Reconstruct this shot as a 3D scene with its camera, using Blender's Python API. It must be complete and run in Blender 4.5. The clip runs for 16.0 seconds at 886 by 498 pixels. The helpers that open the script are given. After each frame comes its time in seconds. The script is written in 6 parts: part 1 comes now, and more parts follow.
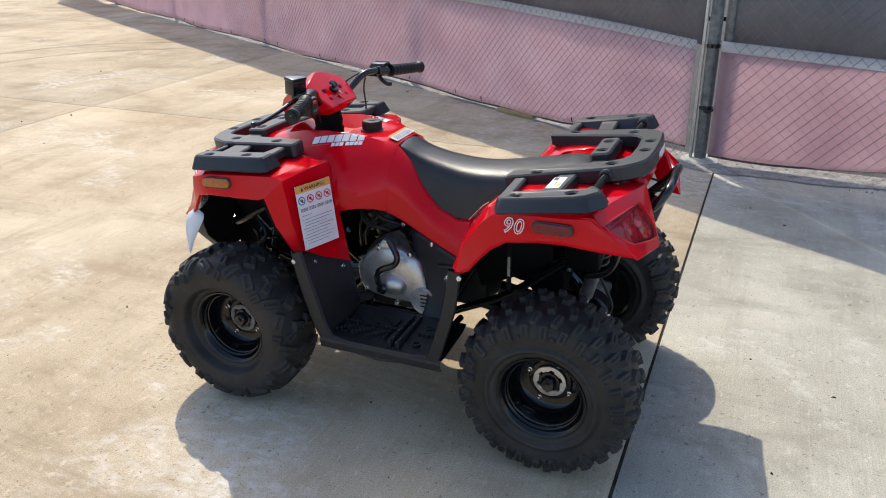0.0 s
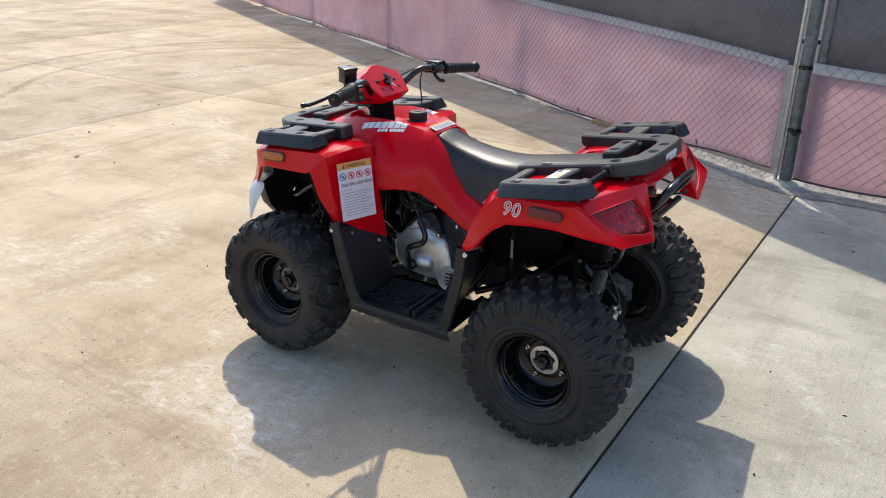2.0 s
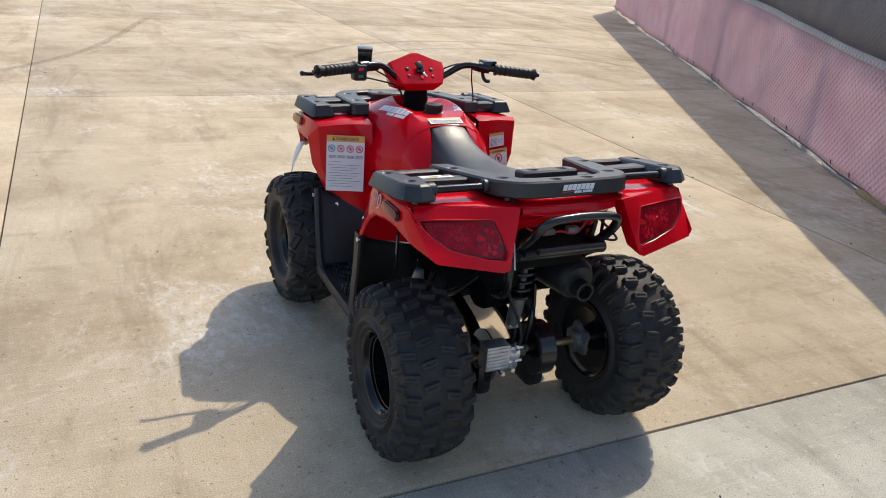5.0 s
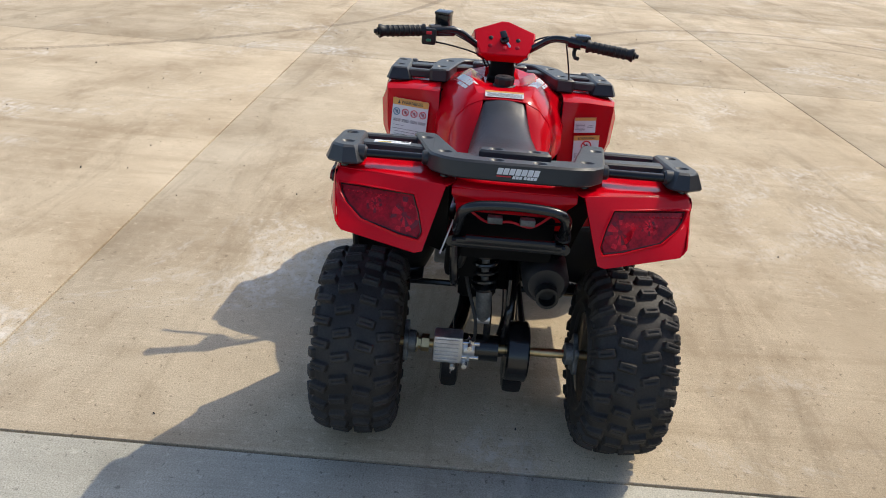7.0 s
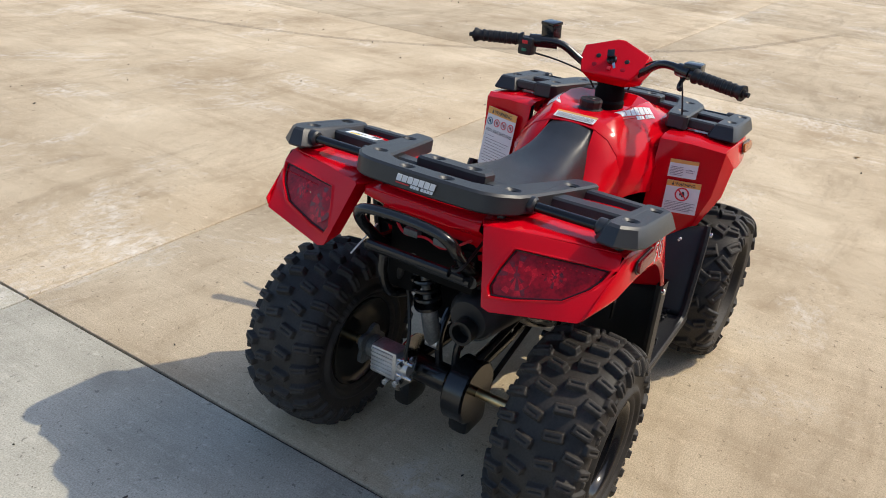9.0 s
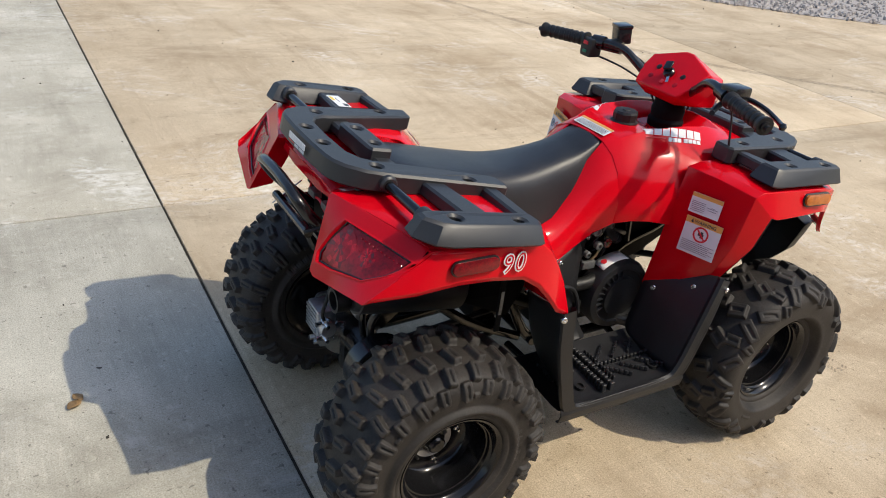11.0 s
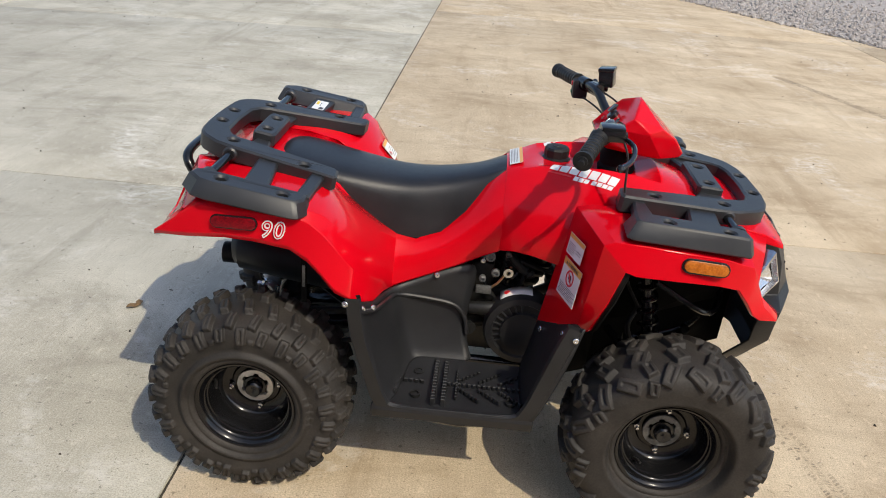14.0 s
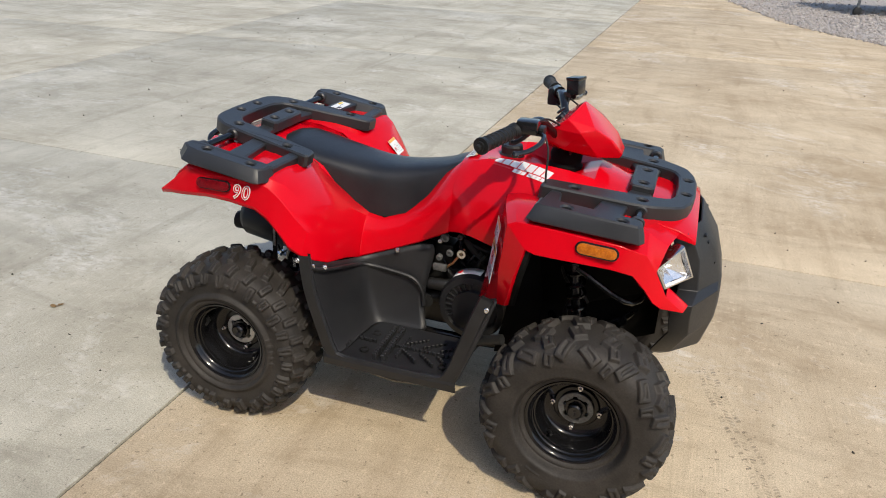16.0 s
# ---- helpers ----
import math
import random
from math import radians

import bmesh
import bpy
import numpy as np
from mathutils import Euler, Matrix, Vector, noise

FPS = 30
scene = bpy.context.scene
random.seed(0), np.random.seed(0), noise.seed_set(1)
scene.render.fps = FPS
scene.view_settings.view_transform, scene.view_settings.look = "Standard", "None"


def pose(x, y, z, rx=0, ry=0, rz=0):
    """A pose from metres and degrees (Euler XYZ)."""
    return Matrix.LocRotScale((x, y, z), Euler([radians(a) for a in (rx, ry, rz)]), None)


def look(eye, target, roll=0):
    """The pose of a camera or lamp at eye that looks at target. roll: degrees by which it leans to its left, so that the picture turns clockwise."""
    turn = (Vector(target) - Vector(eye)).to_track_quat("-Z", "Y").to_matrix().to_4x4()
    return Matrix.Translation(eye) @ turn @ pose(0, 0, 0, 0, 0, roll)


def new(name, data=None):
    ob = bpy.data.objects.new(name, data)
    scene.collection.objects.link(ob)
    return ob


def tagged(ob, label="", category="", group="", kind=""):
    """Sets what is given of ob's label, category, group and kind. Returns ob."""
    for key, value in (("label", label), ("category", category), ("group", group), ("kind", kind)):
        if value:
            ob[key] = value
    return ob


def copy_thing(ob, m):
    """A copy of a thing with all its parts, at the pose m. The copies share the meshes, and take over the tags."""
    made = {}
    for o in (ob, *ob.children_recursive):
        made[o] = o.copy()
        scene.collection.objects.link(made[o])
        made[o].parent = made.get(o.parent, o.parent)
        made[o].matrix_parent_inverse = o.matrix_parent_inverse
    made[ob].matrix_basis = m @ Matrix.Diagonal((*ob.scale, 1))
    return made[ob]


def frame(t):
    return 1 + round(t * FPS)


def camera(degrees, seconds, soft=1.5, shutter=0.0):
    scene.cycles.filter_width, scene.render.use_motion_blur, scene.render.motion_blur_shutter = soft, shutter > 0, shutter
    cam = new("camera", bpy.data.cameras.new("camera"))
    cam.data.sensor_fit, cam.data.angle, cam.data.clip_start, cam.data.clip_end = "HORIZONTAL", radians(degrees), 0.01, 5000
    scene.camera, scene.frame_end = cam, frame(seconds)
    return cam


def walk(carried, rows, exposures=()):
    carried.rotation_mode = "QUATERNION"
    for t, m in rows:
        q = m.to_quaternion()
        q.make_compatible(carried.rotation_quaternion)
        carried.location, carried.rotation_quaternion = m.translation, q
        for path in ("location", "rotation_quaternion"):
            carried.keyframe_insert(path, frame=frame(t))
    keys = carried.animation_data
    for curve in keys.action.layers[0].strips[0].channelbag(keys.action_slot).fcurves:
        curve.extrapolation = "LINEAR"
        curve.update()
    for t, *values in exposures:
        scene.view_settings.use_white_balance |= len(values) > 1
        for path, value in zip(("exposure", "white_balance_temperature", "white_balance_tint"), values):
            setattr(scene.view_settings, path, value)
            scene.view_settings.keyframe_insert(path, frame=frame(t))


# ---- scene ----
from mathutils.bvhtree import BVHTree

cam = camera(60.3, 16.0, soft=1.0)
PATH = [
    (0, (-0.438, 2.07, 1.423), (0.291, 0.393, 0.614), -1.0),
    (0.5, (-0.616, 2.049, 1.408), (0.188, 0.401, 0.611), -0.9),
    (1, (-0.681, 2.029, 1.406), (0.186, 0.409, 0.617), -0.6),
    (1.5, (-0.729, 2.07, 1.413), (0.205, 0.486, 0.627), -0.1),
    (2, (-0.82, 2.123, 1.413), (0.2, 0.588, 0.636), 0.3),
    (2.5, (-0.994, 2.052, 1.405), (0.125, 0.582, 0.638), 0.9),
    (3, (-1.18, 1.9, 1.397), (0.06, 0.523, 0.643), 1.7),
    (3.2, (-1.233, 1.826, 1.392), (0.056, 0.492, 0.644), 2.0),
    (5.3, (-1.7, 0.976, 1.378), (-0.003, 0.266, 0.591), 5.1),
    (5.5, (-1.711, 0.892, 1.376), (0.01, 0.262, 0.576), 5.2),
    (6, (-1.792, 0.621, 1.359), (-0.022, 0.19, 0.535), 5.1),
    (6.5, (-1.828, 0.383, 1.375), (-0.03, 0.161, 0.526), 5.1),
    (7, (-1.751, 0.144, 1.368), (0.053, 0.149, 0.507), 4.8),
    (7.5, (-1.696, -0.09, 1.372), (0.088, 0.155, 0.501), 4.9),
    (8, (-1.652, -0.353, 1.369), (0.085, 0.12, 0.498), 5.1),
    (8.5, (-1.52, -0.57, 1.357), (0.131, 0.135, 0.474), 5.2),
    (8.7, (-1.455, -0.649, 1.359), (0.16, 0.137, 0.48), 5.3),
    (10.8, (-0.791, -1.324, 1.386), (0.219, 0.122, 0.444), 6.8),
    (11, (-0.706, -1.396, 1.387), (0.248, 0.09, 0.448), 7.0),
    (11.5, (-0.484, -1.536, 1.396), (0.294, 0.049, 0.457), 6.6),
    (12, (-0.264, -1.591, 1.395), (0.351, 0.065, 0.457), 6.5),
    (12.5, (-0.079, -1.725, 1.401), (0.378, -0.015, 0.471), 6.3),
    (13, (0.129, -1.854, 1.406), (0.423, -0.102, 0.487), 6.1),
    (13.5, (0.327, -1.867, 1.406), (0.444, -0.08, 0.515), 5.6),
    (14, (0.501, -1.886, 1.41), (0.43, -0.083, 0.548), 4.6),
    (14.5, (0.639, -1.962, 1.411), (0.47, -0.154, 0.574), 4.6),
    (15, (0.763, -1.999, 1.393), (0.448, -0.202, 0.573), 4.0),
    (15.5, (0.925, -2.054, 1.403), (0.485, -0.279, 0.594), 3.7),
    (16, (1.153, -2.063, 1.411), (0.606, -0.314, 0.61), 3.2),
]
walk(cam, [(t, look(eye, target, roll)) for t, eye, target, roll in PATH], [(0, 0.39, 6190, 10), (3, 0.27, 6260, 10), (7, 0.10, 6320, 10), (9, 0.14, 6330, 10), (13, 0.11, 6390, 10), (16, 0.05, 6400, 10)])


# ---------------------------------------------------------------- light
SUN = Vector((0.543, -0.660, 1.0)).normalized()
world = bpy.data.worlds.new("sky")
scene.world = world
world.use_nodes = True
wn = world.node_tree
wn.nodes.clear()
w_out = wn.nodes.new("ShaderNodeOutputWorld")
w_bg = wn.nodes.new("ShaderNodeBackground")
w_sky = wn.nodes.new("ShaderNodeTexSky")
w_sky.sky_type = "NISHITA"
w_sky.sun_disc = False
w_sky.sun_elevation = math.asin(SUN.z)
w_sky.sun_rotation = math.atan2(SUN.x, SUN.y)
w_sky.air_density, w_sky.dust_density, w_sky.ozone_density = 1.0, 1.8, 0.8
w_bg.inputs["Strength"].default_value = 0.185
wn.links.new(w_sky.outputs[0], w_bg.inputs[0])
wn.links.new(w_bg.outputs[0], w_out.inputs[0])
sun_data = bpy.data.lights.new("sun", "SUN")
sun_data.energy, sun_data.angle, sun_data.color = 2.95, radians(0.55), (1.0, 0.895, 0.70)
sun = new("sun", sun_data)
sun.rotation_mode = "QUATERNION"
sun.rotation_quaternion = SUN.to_track_quat("Z", "Y")


# ---------------------------------------------------------------- materials
def material(name, dark, light, scale=6.0, rough=0.6, metal=0.0, fine=0.0, fine_scale=200.0, stretch=(1, 1, 1), bump=0.0,
             coat=0.0, rough_var=0.08, vary=0.0, ior=1.45, trans=0.0):
    """Two-colour noise at two scales, with bump and uneven roughness."""
    m = bpy.data.materials.new(name)
    m.use_nodes = True
    nt = m.node_tree
    b = nt.nodes["Principled BSDF"]
    tc = nt.nodes.new("ShaderNodeTexCoord")
    mp = nt.nodes.new("ShaderNodeMapping")
    mp.inputs["Scale"].default_value = stretch
    nt.links.new(tc.outputs["Object"], mp.inputs[0])
    n1 = nt.nodes.new("ShaderNodeTexNoise")
    n1.inputs["Scale"].default_value, n1.inputs["Detail"].default_value, n1.inputs["Roughness"].default_value = scale, 6, 0.62
    n2 = nt.nodes.new("ShaderNodeTexNoise")
    n2.inputs["Scale"].default_value, n2.inputs["Detail"].default_value = fine_scale, 4
    nt.links.new(mp.outputs[0], n1.inputs[0])
    nt.links.new(mp.outputs[0], n2.inputs[0])
    ramp = nt.nodes.new("ShaderNodeValToRGB")
    ramp.color_ramp.elements[0].position, ramp.color_ramp.elements[1].position = 0.32, 0.7
    ramp.color_ramp.elements[0].color, ramp.color_ramp.elements[1].color = (*dark, 1), (*light, 1)
    nt.links.new(n1.outputs["Fac"], ramp.inputs[0])
    col = ramp.outputs[0]
    if fine or vary:
        hsv = nt.nodes.new("ShaderNodeHueSaturation")
        nt.links.new(col, hsv.inputs["Color"])
        mr = nt.nodes.new("ShaderNodeMapRange")
        mr.inputs["From Min"].default_value, mr.inputs["From Max"].default_value = 0.25, 0.75
        mr.inputs["To Min"].default_value, mr.inputs["To Max"].default_value = 1 - fine, 1 + fine
        nt.links.new(n2.outputs["Fac"], mr.inputs["Value"])
        val = mr.outputs[0]
        if vary:
            oi = nt.nodes.new("ShaderNodeObjectInfo")
            mv = nt.nodes.new("ShaderNodeMapRange")
            mv.inputs["To Min"].default_value, mv.inputs["To Max"].default_value = 1 - vary, 1 + vary
            nt.links.new(oi.outputs["Random"], mv.inputs["Value"])
            mul = nt.nodes.new("ShaderNodeMath")
            mul.operation = "MULTIPLY"
            nt.links.new(val, mul.inputs[0])
            nt.links.new(mv.outputs[0], mul.inputs[1])
            val = mul.outputs[0]
        nt.links.new(val, hsv.inputs["Value"])
        col = hsv.outputs[0]
    nt.links.new(col, b.inputs["Base Color"])
    rr = nt.nodes.new("ShaderNodeMapRange")
    rr.inputs["To Min"].default_value, rr.inputs["To Max"].default_value = max(rough - rough_var, 0.02), min(rough + rough_var, 1)
    nt.links.new(n1.outputs["Fac"], rr.inputs["Value"])
    nt.links.new(rr.outputs[0], b.inputs["Roughness"])
    b.inputs["Metallic"].default_value = metal
    b.inputs["IOR"].default_value = ior
    b.inputs["Coat Weight"].default_value = coat
    b.inputs["Coat Roughness"].default_value = 0.06
    b.inputs["Transmission Weight"].default_value = trans
    if bump:
        bp = nt.nodes.new("ShaderNodeBump")
        bp.inputs["Strength"].default_value, bp.inputs["Distance"].default_value = min(bump, 1.0), 0.002
        nt.links.new(n2.outputs["Fac"], bp.inputs["Height"])
        nt.links.new(bp.outputs[0], b.inputs["Normal"])
    return m


def concrete(name, dark, light, stain, white):
    """Broom-finished slab: cloudy colour, blotches, pale scuffs, fine lines along y, pores."""
    m = material(name, dark, light, 1.1, 0.82, fine=0.30, fine_scale=230, bump=0.4, vary=0.012, ior=1.22)
    nt = m.node_tree
    b = nt.nodes["Principled BSDF"]
    src = b.inputs["Base Color"].links[0].from_socket
    tc = nt.nodes.new("ShaderNodeTexCoord")

    def field(scale, stretch, lo, hi, detail=5, wild=0.65, bend=0.4, shift=0.0):
        mp = nt.nodes.new("ShaderNodeMapping")
        mp.inputs["Scale"].default_value = stretch
        mp.inputs["Location"].default_value = (shift, shift * 0.7, 0)
        nt.links.new(tc.outputs["Object"], mp.inputs[0])
        n = nt.nodes.new("ShaderNodeTexNoise")
        n.inputs["Scale"].default_value, n.inputs["Detail"].default_value, n.inputs["Roughness"].default_value = scale, detail, wild
        n.inputs["Distortion"].default_value = bend
        nt.links.new(mp.outputs[0], n.inputs[0])
        r = nt.nodes.new("ShaderNodeMapRange")
        r.inputs["From Min"].default_value, r.inputs["From Max"].default_value = lo, hi
        nt.links.new(n.outputs["Fac"], r.inputs["Value"])
        return n.outputs["Fac"], r.outputs[0]

    def times(a, c):
        k = nt.nodes.new("ShaderNodeMath")
        k.operation = "MULTIPLY"
        nt.links.new(a, k.inputs[0])
        if isinstance(c, float):
            k.inputs[1].default_value = c
        else:
            nt.links.new(c, k.inputs[1])
        return k.outputs[0]

    def mix(a, colour, fac, amount):
        x = nt.nodes.new("ShaderNodeMix")
        x.data_type = "RGBA"
        nt.links.new(times(fac, amount), x.inputs["Factor"])
        nt.links.new(a, x.inputs["A"])
        x.inputs["B"].default_value = (*colour, 1)
        return x.outputs["Result"]

    _, blot = field(1.5, (1, 1.5, 1), 0.50, 0.70, 9, 0.72)
    _, streak = field(1.1, (5, 0.6, 1), 0.52, 0.74, 7)
    _, wipe = field(0.9, (0.6, 3.2, 1), 0.54, 0.72, 8, 0.7, 0.8, 3.0)
    _, pale = field(1.0, (1, 1, 1), 0.53, 0.68, 10, 0.74, 0.9, 7.0)
    _, chalk = field(16, (1, 1.6, 1), 0.42, 0.60, 6, 0.7)
    _, specks = field(48, (1, 1, 1), 0.66, 0.70, 2)
    _, pits = field(130, (1, 1, 1), 0.64, 0.70, 2)
    _, flecks = field(40, (1, 0.7, 1), 0.58, 0.70, 4)
    broom_raw, broom = field(1.0, (125, 5, 1), 0.36, 0.66, 4, 0.7)
    _, worn = field(2.4, (1, 1, 1), 0.35, 0.6, 5, 0.6, 0.3, 11.0)
    c = mix(src, stain, blot, 0.60)
    c = mix(c, stain, streak, 0.46)
    c = mix(c, tuple(v * 0.62 for v in stain), wipe, 0.44)
    c = mix(c, white, times(pale, chalk), 0.92)
    c = mix(c, tuple(v * 0.58 for v in dark), times(broom, worn), 0.24)
    c = mix(c, tuple(min(1, v * 1.35) for v in light), flecks, 0.28)
    c = mix(c, tuple(v * 0.38 for v in dark), specks, 0.60)
    c = mix(c, tuple(v * 0.45 for v in dark), pits, 0.55)
    nt.links.new(c, b.inputs["Base Color"])
    bp = nt.nodes.new("ShaderNodeBump")
    bp.inputs["Strength"].default_value, bp.inputs["Distance"].default_value = 0.35, 0.002
    nt.links.new(broom_raw, bp.inputs["Height"])
    old = b.inputs["Normal"].links[0].from_socket
    nt.links.new(old, bp.inputs["Normal"])
    nt.links.new(bp.outputs[0], b.inputs["Normal"])
    return m


M_TAN = concrete("tan concrete", (0.44, 0.345, 0.228), (0.66, 0.548, 0.392), (0.30, 0.215, 0.128), (0.76, 0.71, 0.63))
M_GREY = concrete("grey concrete", (0.348, 0.328, 0.268), (0.545, 0.520, 0.44), (0.225, 0.206, 0.162), (0.675, 0.665, 0.62))
M_EARTH = material("packed earth", (0.16, 0.13, 0.10), (0.30, 0.26, 0.21), 3, 0.95, fine=0.3, fine_scale=60, bump=0.8)
M_JOINT = material("joint dirt", (0.03, 0.026, 0.021), (0.085, 0.073, 0.058), 20, 0.95, fine=0.3)
M_ASPHALT = material("asphalt", (0.035, 0.034, 0.034), (0.075, 0.072, 0.07), 4, 0.9, fine=0.35, fine_scale=140, bump=0.7)
M_GRAVEL = material("gravel", (0.24, 0.21, 0.19), (0.46, 0.43, 0.40), 14, 0.9, fine=0.35, fine_scale=70, bump=1.0)
M_RED = material("red gloss plastic", (0.54, 0.001, 0.007), (0.63, 0.0015, 0.010), 3, 0.12, coat=0.0, fine=0.03, fine_scale=300, bump=0.03, rough_var=0.05, ior=1.33)
M_TYRE = material("tyre rubber", (0.018, 0.0164, 0.0152), (0.047, 0.042, 0.0375), 9, 0.60, fine=0.24, fine_scale=200, bump=0.2, rough_var=0.12, ior=1.36)
M_RIM = material("black gloss enamel", (0.004, 0.004, 0.0045), (0.009, 0.009, 0.010), 5, 0.15, coat=0.1, rough_var=0.06, ior=1.4)
M_SIDELENS = material("dark red reflector", (0.09, 0.001, 0.003), (0.20, 0.002, 0.006), 70, 0.12, coat=0.2, fine=0.4, fine_scale=260, bump=0.5)
M_BLACK = material("black grained plastic", (0.010, 0.0105, 0.012), (0.019, 0.0195, 0.021), 12, 0.46, fine=0.15, fine_scale=600, bump=0.15)
# near-black for inner parts; the deep shade around them is put into the colour
M_PIT = material("shaded black", (0.002, 0.002, 0.002), (0.006, 0.006, 0.006), 12, 0.75, ior=1.2)
M_RACK = material("dark grey textured plastic", (0.0175, 0.0182, 0.020), (0.027, 0.0284, 0.031), 10, 0.42, fine=0.14, fine_scale=700, bump=0.10, ior=1.5)
M_VINYL = material("black seat vinyl", (0.010, 0.011, 0.0125), (0.019, 0.0195, 0.021), 14, 0.36, fine=0.25, fine_scale=800, bump=0.22, ior=1.5)
M_STEEL = material("black painted steel", (0.005, 0.005, 0.0055), (0.011, 0.011, 0.012), 9, 0.24, coat=0.3)
M_ALU = material("cast aluminium", (0.48, 0.48, 0.48), (0.66, 0.66, 0.66), 30, 0.38, metal=0.85, fine=0.1, bump=0.2)
M_CHROME = material("zinc plated steel", (0.55, 0.55, 0.55), (0.75, 0.75, 0.75), 30, 0.25, metal=1.0)
M_BRASS = material("yellow zinc steel", (0.42, 0.30, 0.14), (0.62, 0.48, 0.27), 20, 0.32, metal=0.9)
M_RUBBER = material("black grip rubber", (0.006, 0.006, 0.006), (0.013, 0.013, 0.013), 30, 0.5, fine=0.2, bump=0.3)
M_DARK = material("dark engine metal", (0.008, 0.008, 0.008), (0.026, 0.026, 0.025), 22, 0.45, metal=0.3, fine=0.25, bump=0.3)
M_LENS = material("dark red lens", (0.20, 0.001, 0.005), (0.40, 0.002, 0.011), 40, 0.06, coat=0.0, rough_var=0.03, fine=0.25, fine_scale=160, bump=0.0, ior=1.36)
M_BOWL = material("bright red lamp facet", (0.42, 0.004, 0.012), (0.62, 0.010, 0.022), 90, 0.10, coat=0.0, fine=0.3, fine_scale=300, bump=0.0, ior=1.36)
M_AMBER = material("amber lens", (0.34, 0.085, 0.004), (0.52, 0.15, 0.010), 60, 0.18, coat=0.4, fine=0.25, fine_scale=260, bump=0.6)
M_WHITE = material("white sticker", (0.70, 0.70, 0.70), (0.80, 0.80, 0.79), 8, 0.4)
M_ORANGE = material("orange sticker band", (0.70, 0.34, 0.08), (0.78, 0.42, 0.10), 8, 0.4)
M_INK = material("black print", (0.03, 0.03, 0.035), (0.05, 0.05, 0.055), 8, 0.5)
M_SILVERINK = material("silver print", (0.62, 0.62, 0.63), (0.78, 0.78, 0.78), 8, 0.35)
M_REDINK = material("red print", (0.60, 0.02, 0.03), (0.68, 0.03, 0.04), 8, 0.4)
M_YELLOW = material("yellow print", (0.75, 0.52, 0.02), (0.82, 0.6, 0.03), 8, 0.45)
M_LAMP = material("clear headlamp reflector", (0.70, 0.72, 0.74), (0.88, 0.9, 0.92), 25, 0.12, metal=0.8, coat=1.0)
M_GALV = material("weathered galvanised steel", (0.10, 0.105, 0.105), (0.24, 0.245, 0.24), 26, 0.5, metal=0.5, fine=0.25, bump=0.2)
M_RUBBLE = material("dirty rubble", (0.16, 0.145, 0.13), (0.34, 0.315, 0.285), 14, 0.9, fine=0.35, fine_scale=70, bump=1.0)
M_WIRE = material("weathered wire", (0.22, 0.205, 0.205), (0.33, 0.31, 0.31), 30, 0.55, metal=0.35)
M_WOOD = material("weathered timber", (0.30, 0.20, 0.09), (0.46, 0.33, 0.17), 8, 0.75, fine=0.25, stretch=(2, 12, 12), bump=0.5)


def screen_cloth(name, dark, light, see):
    m = material(name, dark, light, 3.0, 0.9, fine=0.08, fine_scale=300, bump=0.2)
    nt = m.node_tree
    b = nt.nodes["Principled BSDF"]
    out = nt.nodes["Material Output"]
    tr = nt.nodes.new("ShaderNodeBsdfTransparent")
    tl = nt.nodes.new("ShaderNodeBsdfTranslucent")
    nt.links.new(b.inputs["Base Color"].links[0].from_socket, tl.inputs[0])
    m1 = nt.nodes.new("ShaderNodeMixShader")
    m1.inputs[0].default_value = 0.68
    m2 = nt.nodes.new("ShaderNodeMixShader")
    m2.inputs[0].default_value = see
    nt.links.new(b.outputs[0], m1.inputs[1])
    nt.links.new(tl.outputs[0], m1.inputs[2])
    nt.links.new(m1.outputs[0], m2.inputs[1])
    nt.links.new(tr.outputs[0], m2.inputs[2])
    nt.links.new(m2.outputs[0], out.inputs[0])
    return m


M_PINK = screen_cloth("faded red mesh cloth", (0.70, 0.48, 0.50), (0.82, 0.62, 0.635), 0.14)
M_GATE = screen_cloth("worn red mesh cloth", (0.52, 0.33, 0.36), (0.66, 0.46, 0.48), 0.30)
M_SHADE = material("dark shade-casting sheet", (0.14, 0.13, 0.133), (0.22, 0.205, 0.21), 3, 0.9, fine=0.14)
M_CORD = material("dark hem cord", (0.05, 0.03, 0.035), (0.10, 0.065, 0.07), 20, 0.8, fine=0.2)
M_BAND = screen_cloth("white hem webbing", (0.80, 0.79, 0.80), (0.90, 0.89, 0.89), 0.02)


# ---------------------------------------------------------------- mesh helpers
def slim(y):
    """Draws the widest panels in towards the bike's flanks."""
    return y - 0.42 * max(0.0, y - 0.40)


def ride(z):
    """How far the springs carry the bodywork above its drawn height."""
    return 0.011 * max(0.0, min((z - 0.27) / 0.22, (0.80 - z) / 0.07, 1.0))


